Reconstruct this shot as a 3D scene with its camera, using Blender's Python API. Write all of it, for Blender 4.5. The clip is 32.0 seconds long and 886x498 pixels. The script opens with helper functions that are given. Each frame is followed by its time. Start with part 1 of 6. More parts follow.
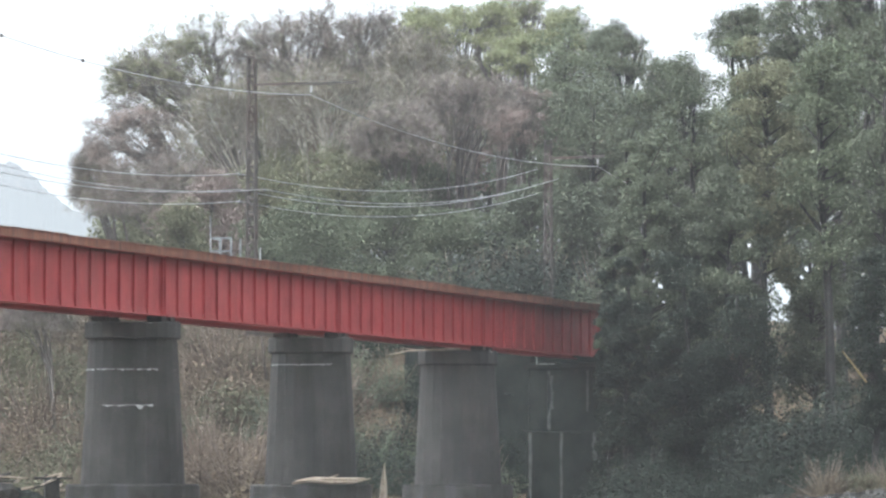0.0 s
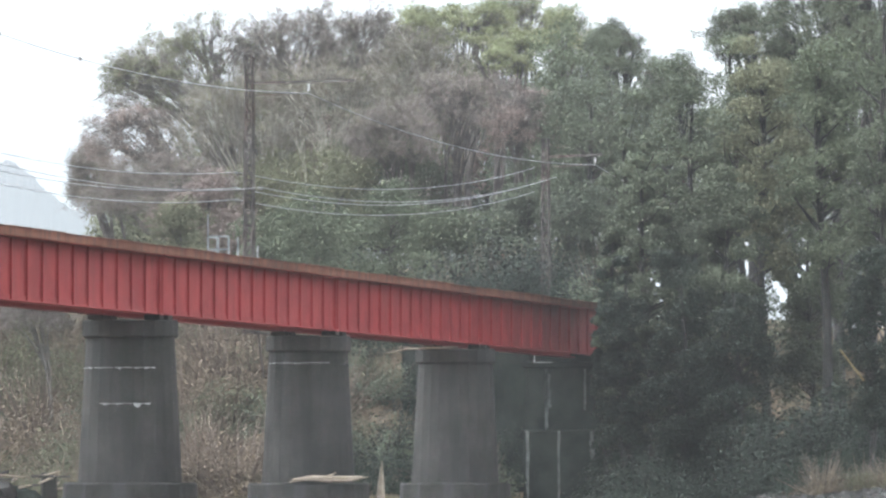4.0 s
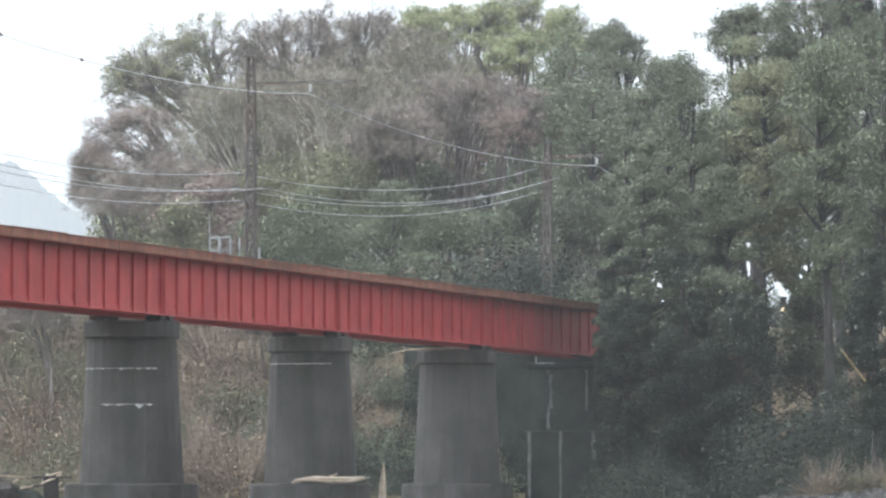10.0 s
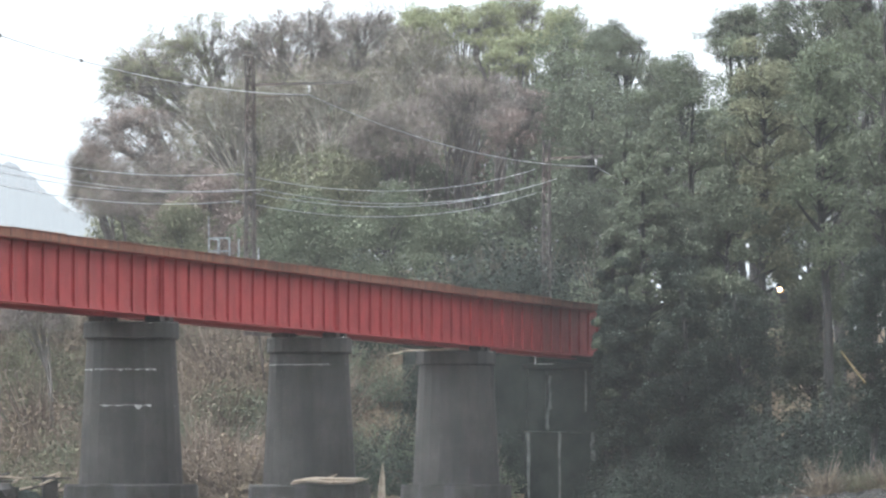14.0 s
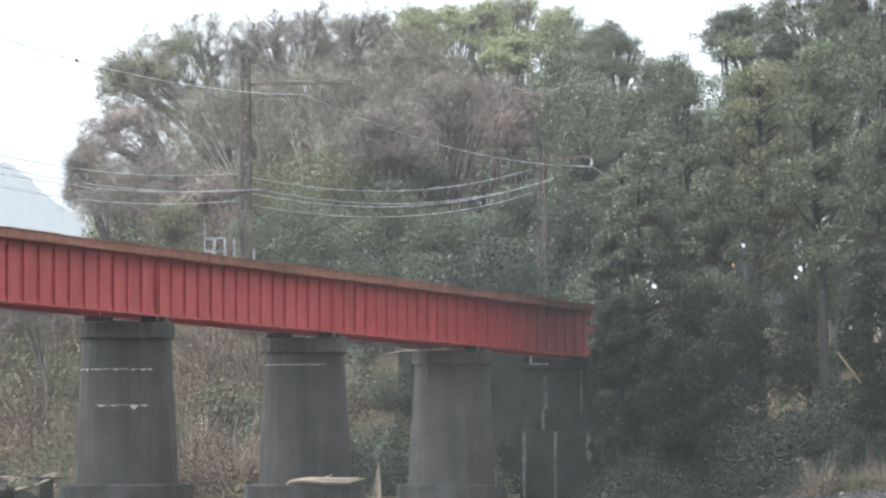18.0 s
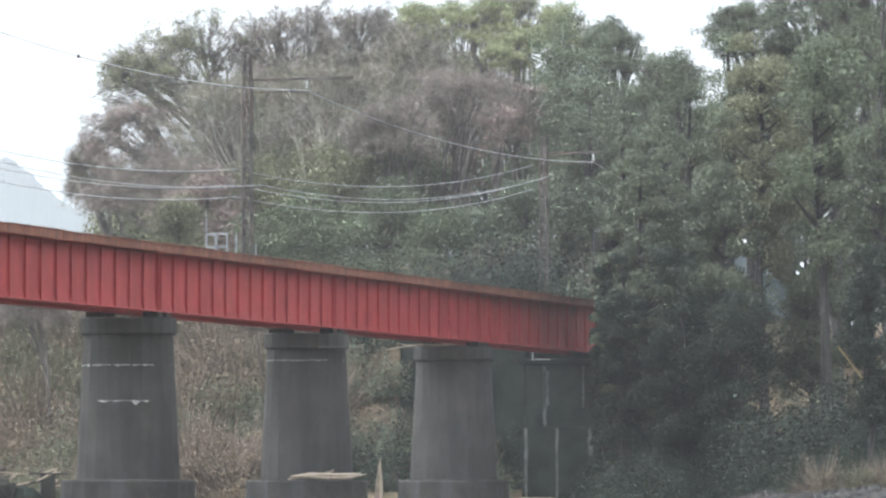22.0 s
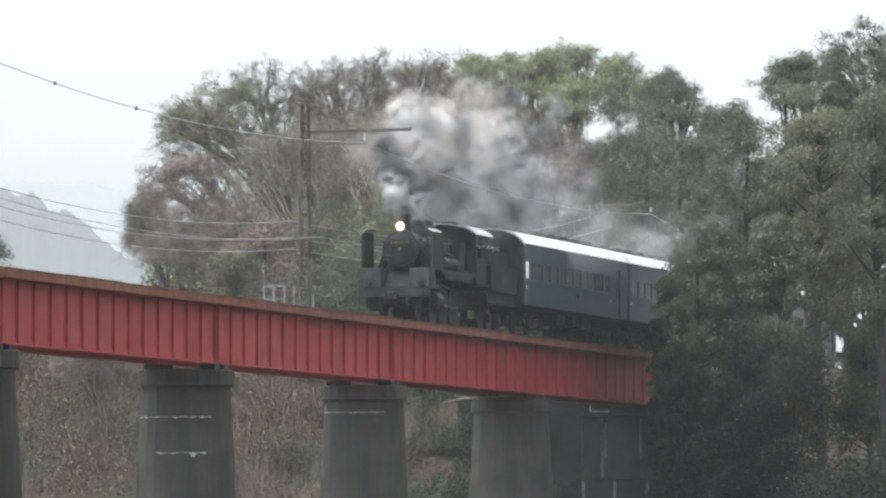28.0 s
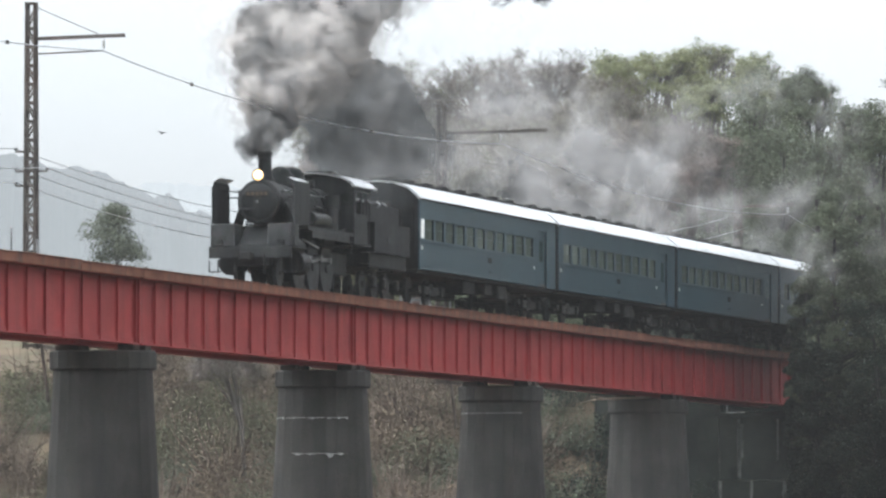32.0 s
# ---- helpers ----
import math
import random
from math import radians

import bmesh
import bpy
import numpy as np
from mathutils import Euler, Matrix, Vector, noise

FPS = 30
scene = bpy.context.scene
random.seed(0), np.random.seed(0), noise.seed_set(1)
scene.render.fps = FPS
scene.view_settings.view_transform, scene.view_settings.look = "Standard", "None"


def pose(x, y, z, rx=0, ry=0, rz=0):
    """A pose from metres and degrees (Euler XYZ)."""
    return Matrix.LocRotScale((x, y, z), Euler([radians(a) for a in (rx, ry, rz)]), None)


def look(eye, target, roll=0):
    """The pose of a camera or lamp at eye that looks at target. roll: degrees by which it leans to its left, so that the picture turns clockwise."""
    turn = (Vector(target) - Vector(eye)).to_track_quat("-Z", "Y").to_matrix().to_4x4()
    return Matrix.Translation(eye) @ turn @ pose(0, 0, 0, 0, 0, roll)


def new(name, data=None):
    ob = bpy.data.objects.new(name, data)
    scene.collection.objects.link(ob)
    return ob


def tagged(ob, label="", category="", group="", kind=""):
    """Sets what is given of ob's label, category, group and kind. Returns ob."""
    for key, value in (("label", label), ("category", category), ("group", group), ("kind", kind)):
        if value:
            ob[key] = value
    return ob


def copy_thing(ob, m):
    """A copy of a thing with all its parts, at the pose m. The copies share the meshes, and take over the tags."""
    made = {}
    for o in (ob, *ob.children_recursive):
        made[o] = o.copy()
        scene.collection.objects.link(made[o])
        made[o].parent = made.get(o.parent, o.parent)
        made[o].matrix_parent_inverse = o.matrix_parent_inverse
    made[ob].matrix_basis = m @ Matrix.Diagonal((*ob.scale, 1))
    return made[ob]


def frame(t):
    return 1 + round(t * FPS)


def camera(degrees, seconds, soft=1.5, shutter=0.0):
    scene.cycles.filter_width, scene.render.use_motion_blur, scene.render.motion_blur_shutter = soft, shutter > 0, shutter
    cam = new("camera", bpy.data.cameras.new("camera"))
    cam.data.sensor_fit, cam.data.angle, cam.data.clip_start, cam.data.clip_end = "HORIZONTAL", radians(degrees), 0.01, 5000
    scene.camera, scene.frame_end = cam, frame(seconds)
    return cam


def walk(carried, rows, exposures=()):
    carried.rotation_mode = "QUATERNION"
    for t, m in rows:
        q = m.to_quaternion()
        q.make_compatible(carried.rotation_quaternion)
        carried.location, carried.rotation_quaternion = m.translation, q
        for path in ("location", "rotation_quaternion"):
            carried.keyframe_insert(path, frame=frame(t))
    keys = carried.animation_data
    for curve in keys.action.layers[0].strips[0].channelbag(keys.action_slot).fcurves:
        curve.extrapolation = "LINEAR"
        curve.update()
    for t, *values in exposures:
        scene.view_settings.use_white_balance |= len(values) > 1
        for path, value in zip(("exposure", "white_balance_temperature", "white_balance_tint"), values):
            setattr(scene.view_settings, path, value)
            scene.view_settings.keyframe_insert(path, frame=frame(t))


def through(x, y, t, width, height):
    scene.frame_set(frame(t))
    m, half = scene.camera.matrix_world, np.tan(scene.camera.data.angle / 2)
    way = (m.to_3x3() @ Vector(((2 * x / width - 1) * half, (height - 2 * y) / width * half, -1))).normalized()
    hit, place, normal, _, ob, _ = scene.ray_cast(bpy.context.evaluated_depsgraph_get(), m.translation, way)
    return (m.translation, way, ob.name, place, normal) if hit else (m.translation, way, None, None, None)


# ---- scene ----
# a tripod camera on the river bank: eye still, head panned and tilted
EYE = (0.0, 0.0, 1.2)
cam = camera(2 * math.degrees(math.atan(784 / 12580)), 32.0, soft=2.5)


def head(tilt, yaw):
    return pose(*EYE, 90 + tilt, 0, yaw)


walk(cam, [
          (0, head(1.9197, 12.2492)), (0.5, head(1.9126, 12.2492)), (1, head(1.9124, 12.2422)), (1.5, head(1.9056, 12.2353)), (2, head(1.909, 12.2353)),
          (2.5, head(1.9124, 12.2353)), (3, head(1.9197, 12.2283)), (3.5, head(1.9124, 12.2283)), (5.5, head(1.8914, 12.2319)), (6, head(1.8778, 12.2353)),
          (6.5, head(1.8707, 12.2353)), (7, head(1.8602, 12.2353)), (7.5, head(1.8568, 12.2388)), (8, head(1.8498, 12.2422)), (8.5, head(1.8568, 12.2353)),
          (9, head(1.9056, 12.2319)), (9.5, head(1.9124, 12.2353)), (10, head(1.9126, 12.2422)), (10.5, head(1.9197, 12.2353)), (11, head(1.9124, 12.2317)),
          (11.5, head(1.9056, 12.2283)), (12, head(1.9124, 12.2283)), (12.5, head(1.9124, 12.2246)), (13, head(1.9197, 12.2283)), (13.5, head(1.9197, 12.2283)),
          (14, head(1.9197, 12.2353)), (14.5, head(1.9056, 12.2073)), (16.5, head(1.8914, 12.2005)), (17, head(1.8987, 12.2039)), (17.5, head(1.9056, 12.2073)),
          (18, head(1.9197, 12.2005)), (18.5, head(1.9124, 12.2073)), (19, head(1.9056, 12.2039)), (19.5, head(1.9021, 12.2107)), (20, head(1.8987, 12.2073)),
          (20.5, head(1.8914, 12.2073)), (21, head(1.8846, 12.2073)), (21.5, head(1.8778, 12.2144)), (22, head(1.8846, 12.2144)), (22.5, head(1.9124, 12.2005)),
          (23, head(2.08, 12.2073)), (23.5, head(2.1148, 12.2144)), (24, head(2.1146, 12.2144)), (24.5, head(2.1146, 12.2212)), (25, head(2.1146, 12.2212)),
          (25.5, head(2.1287, 12.2212)), (27.5, head(2.31, 12.42)), (28, head(2.3032, 12.6783)), (28.5, head(2.2961, 12.727)), (29, head(2.3032, 12.978)),
          (29.5, head(2.2961, 13.271)), (30, head(2.2961, 13.3022)), (30.5, head(2.3032, 13.3266)), (31, head(2.3032, 13.3651)), (31.5, head(2.3032, 13.4247)),
          (32, head(2.31, 13.78))],
     exposures=[(0, 2.5, 5900, 7), (22, 2.5, 5900, 7), (27.5, 2.09, 6050, 7), (32, 1.97, 6050, 7)])

scene.cycles.transparent_max_bounces = 90           # thin smoke is many faint layers deep

# ---- world and sun: a white overcast sky ----
world = bpy.data.worlds.new("overcast_sky")
scene.world = world
world.use_nodes = True
wn, wl = world.node_tree.nodes, world.node_tree.links
sky = wn.new("ShaderNodeTexSky")
sky.sky_type = "NISHITA"
sky.sun_disc = False
sky.sun_elevation, sky.sun_rotation = radians(48), radians(215)
sky.air_density, sky.dust_density, sky.ozone_density = 1.0, 1.0, 1.0
pale = wn.new("ShaderNodeHueSaturation")
pale.inputs["Saturation"].default_value = 0.05
wl.new(sky.outputs[0], pale.inputs["Color"])
# an overcast sky is about three times as bright overhead as at the horizon
way, height = wn.new("ShaderNodeTexCoord"), wn.new("ShaderNodeSeparateXYZ")
wl.new(way.outputs["Generated"], height.inputs[0])
grade = wn.new("ShaderNodeMapRange")
grade.inputs["From Min"].default_value, grade.inputs["From Max"].default_value = 0.0, 1.0
grade.inputs["To Min"].default_value, grade.inputs["To Max"].default_value = 0.112, 1.9
wl.new(height.outputs["Z"], grade.inputs["Value"])
graded = wn.new("ShaderNodeVectorMath")
graded.operation = "SCALE"
wl.new(pale.outputs[0], graded.inputs[0])
wl.new(grade.outputs[0], graded.inputs["Scale"])
wl.new(graded.outputs[0], wn["Background"].inputs["Color"])
wn["Background"].inputs["Strength"].default_value = 0.20

sun_data = bpy.data.lights.new("sun", "SUN")
sun_data.energy, sun_data.angle, sun_data.color = 0.5, radians(25), (1.0, 0.97, 0.93)
sun = new("sun", sun_data)
sun.matrix_world = look((0, 0, 100), (30, 45, 0))


# ---- small mesh library ----
def mesh_of(name, verts, faces, smooth=False):
    me = bpy.data.meshes.new(name)
    me.from_pydata([tuple(v) for v in verts], [], [tuple(f) for f in faces])
    if smooth:
        me.polygons.foreach_set("use_smooth", [True] * len(me.polygons))
    me.update()
    return me


def mesh_np(name, verts, faces, smooth=False):
    """A mesh from arrays: verts (n, 3), faces (m, k), all with k corners."""
    me = bpy.data.meshes.new(name)
    n, (m, k) = len(verts), faces.shape
    me.vertices.add(n)
    me.vertices.foreach_set("co", np.ascontiguousarray(verts, dtype=np.float32).ravel())
    me.loops.add(m * k)
    me.loops.foreach_set("vertex_index", np.ascontiguousarray(faces, dtype=np.int32).ravel())
    me.polygons.add(m)
    me.polygons.foreach_set("loop_start", np.arange(m, dtype=np.int32) * k)
    me.polygons.foreach_set("use_smooth", np.full(m, smooth))
    me.update(calc_edges=True)
    return me


def put(name, me, material, parent=None, label="", at=None, kind=""):
    """Links a mesh as one object, under a thing or part where one is given."""
    if material and not me.materials:
        me.materials.append(material)
    ob = new(name, me)
    if parent:
        ob.parent = parent
    if at is not None:
        ob.matrix_basis = at
    if label:
        ob["label"] = label
    if kind:
        ob["kind"] = kind
    return ob


def part(name, bm, material, parent=None, label="", at=None, smooth=False):
    """Links a bmesh as ONE mesh object under a thing or under a part."""
    me = bpy.data.meshes.new(name)
    bm.to_mesh(me)
    bm.free()
    if smooth:
        me.polygons.foreach_set("use_smooth", [True] * len(me.polygons))
    return put(name, me, material, parent, label, at)


def thing(name, label, category, at=None, group="", kind=""):
    ob = new(name)
    ob.empty_display_size = 0.2
    if at is not None:
        ob.matrix_basis = at
    return tagged(ob, label, category, group, kind)


def add_box(bm, x0, x1, y0, y1, z0, z1, bevel=0.0):
    made = bmesh.ops.create_cube(bm, size=1.0, matrix=Matrix.Translation(((x0 + x1) / 2, (y0 + y1) / 2, (z0 + z1) / 2))
                                 @ Matrix.Diagonal((abs(x1 - x0), abs(y1 - y0), abs(z1 - z0), 1)))
    if bevel:
        edges = list({e for v in made["verts"] for e in v.link_edges})
        bmesh.ops.bevel(bm, geom=edges, offset=bevel, segments=1, affect="EDGES", profile=0.5)
    return bm


def box(x0, x1, y0, y1, z0, z1, bevel=0.0):
    return add_box(bmesh.new(), x0, x1, y0, y1, z0, z1, bevel)


def add_rod(bm, a, b, r0, r1=None, n=8, caps=True):
    """A round bar from a to b."""
    a, b = Vector(a), Vector(b)
    r1 = r0 if r1 is None else r1
    turn = (b - a).to_track_quat("Z", "Y").to_matrix()
    rings = []
    for p, r in ((a, r0), (b, r1)):
        rings.append([bm.verts.new(p + turn @ Vector((r * math.cos(k * math.tau / n), r * math.sin(k * math.tau / n), 0))) for k in range(n)])
    for k in range(n):
        bm.faces.new((rings[0][k], rings[0][(k + 1) % n], rings[1][(k + 1) % n], rings[1][k]))
    if caps:
        bm.faces.new(rings[0][::-1])
        bm.faces.new(rings[1])
    return bm


def rod(a, b, r0, r1=None, n=8):
    return add_rod(bmesh.new(), a, b, r0, r1, n)


def add_bar(bm, a, b, w, h):
    """A rectangular bar from a to b, w wide and h high."""
    a, b = Vector(a), Vector(b)
    d = (b - a).normalized()
    side = d.cross(Vector((0, 0, 1)))
    side = side.normalized() if side.length > 1e-4 else Vector((1, 0, 0))
    up = side.cross(d)
    vs = [bm.verts.new(p + side * sx * w / 2 + up * sz * h / 2) for p in (a, b) for sx, sz in ((-1, -1), (1, -1), (1, 1), (-1, 1))]
    for f in ((3, 2, 1, 0), (4, 5, 6, 7), (0, 1, 5, 4), (1, 2, 6, 5), (2, 3, 7, 6), (3, 0, 4, 7)):
        bm.faces.new([vs[k] for k in f])
    return bm


def bar(a, b, w, h):
    return add_bar(bmesh.new(), a, b, w, h)


def lathe(profile, n=20, axis="Z"):
    """A turned body from (radius, height) pairs; closed where the radius is 0."""
    bm = bmesh.new()
    rings = []
    for r, h in profile:
        ring = []
        for k in range(n):
            c, s = r * math.cos(k * math.tau / n), r * math.sin(k * math.tau / n)
            ring.append(bm.verts.new({"Z": (c, s, h), "Y": (c, h, s), "X": (h, c, s)}[axis]))
        rings.append(ring)
    for a, b in zip(rings, rings[1:]):
        for k in range(n):
            bm.faces.new((a[k], a[(k + 1) % n], b[(k + 1) % n], b[k]))
    bm.faces.new(rings[0][::-1])
    bm.faces.new(rings[-1])
    bmesh.ops.remove_doubles(bm, verts=bm.verts, dist=1e-5)
    bmesh.ops.recalc_face_normals(bm, faces=bm.faces)
    return bm


def extrude_outline(points, a, b, axis="Y"):
    """A prism: the outline (u, v) swept from a to b along the axis; u is x (or y for X), v is z."""
    bm = bmesh.new()
    rings = []
    for d in (a, b):
        rings.append([bm.verts.new((u, d, v) if axis == "Y" else (d, u, v)) for u, v in points])
    n = len(points)
    for k in range(n):
        bm.faces.new((rings[0][k], rings[0][(k + 1) % n], rings[1][(k + 1) % n], rings[1][k]))
    bm.faces.new(rings[0][::-1])
    bm.faces.new(rings[1])
    bmesh.ops.recalc_face_normals(bm, faces=bm.faces)
    return bm


def cable(points, r=0.012, n=5):
    """A wire through the points."""
    bm = bmesh.new()
    rings = []
    for k, p in enumerate(points):
        d = (Vector(points[min(k + 1, len(points) - 1)]) - Vector(points[max(k - 1, 0)])).to_track_quat("Z", "Y").to_matrix()
        rings.append([bm.verts.new(Vector(p) + d @ Vector((r * math.cos(j * math.tau / n), r * math.sin(j * math.tau / n), 0))) for j in range(n)])
    for a, b in zip(rings, rings[1:]):
        for j in range(n):
            bm.faces.new((a[j], a[(j + 1) % n], b[(j + 1) % n], b[j]))
    return bm


def sagging(a, b, sag, n=16):
    a, b = Vector(a), Vector(b)
    return [a.lerp(b, k / n) - Vector((0, 0, sag * 4 * (k / n) * (1 - k / n))) for k in range(n + 1)]


# ---- materials ----
def material(name, dark, light, rough=0.8, metal=0.0, scale=3.0, fine=40.0, bump=0.3, per="object", spread=0.25, stains=None, streak=False,
             translucent=0.0, spec=0.3):
    """A surface between two colours, with grain at two scales, relief, and stains that run down where streak is set."""
    m = bpy.data.materials.new(name)
    m.use_nodes = True
    n, l = m.node_tree.nodes, m.node_tree.links
    b = n["Principled BSDF"]
    b.inputs["Roughness"].default_value, b.inputs["Metallic"].default_value = rough, metal
    b.inputs["Specular IOR Level"].default_value = spec
    tc = n.new("ShaderNodeTexCoord")
    big, small = n.new("ShaderNodeTexNoise"), n.new("ShaderNodeTexNoise")
    for t, s, det in ((big, scale, 5), (small, fine, 3)):
        t.inputs["Scale"].default_value, t.inputs["Detail"].default_value = s, det
        l.new(tc.outputs["Object"], t.inputs["Vector"])
    mixer = n.new("ShaderNodeMath")
    mixer.operation = "MULTIPLY_ADD"
    mixer.inputs[1].default_value = 0.4
    l.new(small.outputs["Fac"], mixer.inputs[0])
    l.new(big.outputs["Fac"], mixer.inputs[2])
    ramp = n.new("ShaderNodeMapRange")
    ramp.inputs["From Min"].default_value, ramp.inputs["From Max"].default_value = 0.5, 0.9
    l.new(mixer.outputs[0], ramp.inputs["Value"])
    mix = n.new("ShaderNodeMix")
    mix.data_type = "RGBA"
    mix.inputs[6].default_value, mix.inputs[7].default_value = (*dark, 1), (*light, 1)
    l.new(ramp.outputs[0], mix.inputs[0])
    colour = mix.outputs[2]
    if stains:
        st = n.new("ShaderNodeTexNoise")
        st.inputs["Scale"].default_value, st.inputs["Detail"].default_value = 1.0, 4
        mp = n.new("ShaderNodeMapping")
        mp.inputs["Scale"].default_value = (2.2, 2.2, 0.25) if streak else (0.6, 0.6, 0.6)
        l.new(tc.outputs["Object"], mp.inputs["Vector"])
        l.new(mp.outputs[0], st.inputs["Vector"])
        sr = n.new("ShaderNodeMapRange")
        sr.inputs["From Min"].default_value, sr.inputs["From Max"].default_value = 0.48, 0.68
        sr.inputs["To Max"].default_value = stains[3] if len(stains) > 3 else 0.8
        l.new(st.outputs["Fac"], sr.inputs["Value"])
        m2 = n.new("ShaderNodeMix")
        m2.data_type = "RGBA"
        m2.inputs[7].default_value = (*stains[:3], 1)
        l.new(sr.outputs[0], m2.inputs[0])
        l.new(colour, m2.inputs[6])
        colour = m2.outputs[2]
    if spread:
        rnd = n.new("ShaderNodeNewGeometry").outputs["Random Per Island"] if per == "island" else n.new("ShaderNodeObjectInfo").outputs["Random"]
        vr = n.new("ShaderNodeMapRange")
        vr.inputs["To Min"].default_value, vr.inputs["To Max"].default_value = 1 - spread, 1 + spread
        l.new(rnd, vr.inputs["Value"])
        hv = n.new("ShaderNodeHueSaturation")
        l.new(colour, hv.inputs["Color"])
        l.new(vr.outputs[0], hv.inputs["Value"])
        colour = hv.outputs[0]
    l.new(colour, b.inputs["Base Color"])
    if bump:
        bp = n.new("ShaderNodeBump")
        bp.inputs["Strength"].default_value, bp.inputs["Distance"].default_value = bump, 0.02
        l.new(mixer.outputs[0], bp.inputs["Height"])
        l.new(bp.outputs[0], b.inputs["Normal"])
    if translucent:
        tr = n.new("ShaderNodeBsdfTranslucent")
        l.new(colour, tr.inputs["Color"])
        ms = n.new("ShaderNodeMixShader")
        ms.inputs[0].default_value = translucent
        l.new(b.outputs[0], ms.inputs[1])
        l.new(tr.outputs[0], ms.inputs[2])
        l.new(ms.outputs[0], n["Material Output"].inputs["Surface"])
    return m


def glowing(name, colour, strength):
    m = bpy.data.materials.new(name)
    m.use_nodes = True
    b = m.node_tree.nodes["Principled BSDF"]
    b.inputs["Base Color"].default_value = (*colour, 1)
    b.inputs["Emission Color"].default_value, b.inputs["Emission Strength"].default_value = (*colour, 1), strength
    return m


RED_STEEL = material("red_painted_steel", (0.150, 0.020, 0.021), (0.200, 0.028, 0.028), rough=0.6, spec=0.08, scale=1.2, fine=22, bump=0.12, stains=(0.12, 0.022, 0.021, 0.5), streak=True, spread=0.05)
RUST = material("rusty_brown_steel", (0.085, 0.034, 0.022), (0.135, 0.058, 0.038), rough=0.85, spec=0.08, scale=1.5, fine=25, bump=0.3, stains=(0.06, 0.036, 0.03, 0.7), streak=True, spread=0.15)
UNDER_STEEL = material("dark_bearing_steel", (0.018, 0.014, 0.012), (0.04, 0.03, 0.026), rough=0.9, spec=0.05, scale=3, fine=25, bump=0.3, spread=0.1)
SLEEPER = material("weathered_sleeper_wood", (0.07, 0.045, 0.03), (0.16, 0.11, 0.08), rough=0.9, scale=4, fine=50, spread=0.3)
RAIL = material("worn_rail_steel", (0.10, 0.07, 0.055), (0.2, 0.17, 0.15), rough=0.45, metal=0.8, scale=2, fine=30, bump=0.1, spread=0.0)
CONCRETE = material("dark_wet_concrete", (0.0216, 0.0205, 0.0191), (0.036, 0.0342, 0.0317), rough=0.9, spec=0.06, scale=0.8, fine=14, bump=0.35, stains=(0.019, 0.0185, 0.018, 0.7), streak=True, spread=0.1)
CAPSTONE = material("pale_worn_concrete", (0.0149, 0.014, 0.0128), (0.0256, 0.0243, 0.0223), rough=0.85, spec=0.08, scale=1.5, fine=18, bump=0.3, stains=(0.03, 0.03, 0.03, 0.7), streak=True, spread=0.1)
LIME = material("white_lime_streak", (0.128, 0.128, 0.124), (0.272, 0.272, 0.264), rough=0.9, scale=6, fine=60, spread=0.1)
STREAK = material("lime_run", (0.03, 0.032, 0.03), (0.065, 0.068, 0.064), rough=0.9, spec=0.05, scale=3, fine=20, bump=0.1, spread=0.1)
# moss tone taken down to near-black: the abutment's shade is in the colour
MOSSY_DARKENED = material("mossy_stone_darkened_for_shade", (0.006, 0.0075, 0.0065), (0.017, 0.02, 0.017), rough=0.9, spec=0.05, scale=1.2, fine=12, bump=0.5, stains=(0.012, 0.013, 0.011, 0.7), spread=0.25)
GALV = material("galvanised_grey_steel", (0.10, 0.104, 0.104), (0.17, 0.174, 0.174), rough=0.55, metal=0.3, scale=3, fine=30, bump=0.1, spread=0.1)
MAST = material("weathered_mast_steel", (0.034, 0.031, 0.028), (0.066, 0.058, 0.052), rough=0.7, metal=0.3, scale=2, fine=30, bump=0.2, stains=(0.06, 0.035, 0.025, 0.6), spread=0.1)
WIRE = material("bare_wire", (0.14, 0.145, 0.15), (0.20, 0.205, 0.21), rough=0.45, metal=0.2, scale=3, fine=30, bump=0.0, spread=0.0)
CERAMIC = material("white_porcelain", (0.21, 0.21, 0.203), (0.28, 0.28, 0.273), rough=0.2, scale=5, fine=30, bump=0.0, spread=0.0)
SOIL = material("riverbed_gravel_and_dead_grass", (0.05, 0.038, 0.026), (0.11, 0.083, 0.056), rough=0.95, scale=0.25, fine=3.0, bump=0.8, stains=(0.05, 0.055, 0.03, 0.8), spread=0.0, spec=0.03)
STONE = material("grey_bank_stone", (0.016, 0.0155, 0.0145), (0.034, 0.032, 0.03), rough=0.9, scale=2, fine=20, bump=0.4, spread=0.35, spec=0.03)
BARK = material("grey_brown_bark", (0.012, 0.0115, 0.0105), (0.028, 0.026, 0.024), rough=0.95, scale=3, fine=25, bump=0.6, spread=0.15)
GREY_BARK = material("wet_grey_bark", (0.045, 0.039, 0.035), (0.09, 0.079, 0.071), rough=0.95, scale=2, fine=20, bump=0.4, spread=0.15)
PALE_BARK = material("pale_lichened_bark", (0.13, 0.115, 0.095), (0.27, 0.25, 0.21), rough=0.95, scale=2, fine=20, bump=0.4, spread=0.15)
BRUSH_BROWN = material("withered_brush", (0.056, 0.043, 0.03), (0.098, 0.076, 0.052), rough=0.9, scale=0.3, fine=2, bump=0.0, per="island", spread=0.25, translucent=0.25, spec=0.1)
BRUSH_OLIVE = material("olive_brush", (0.044, 0.044, 0.027), (0.08, 0.078, 0.047), rough=0.8, scale=0.3, fine=2, bump=0.0, per="island", spread=0.25, translucent=0.3, spec=0.1)
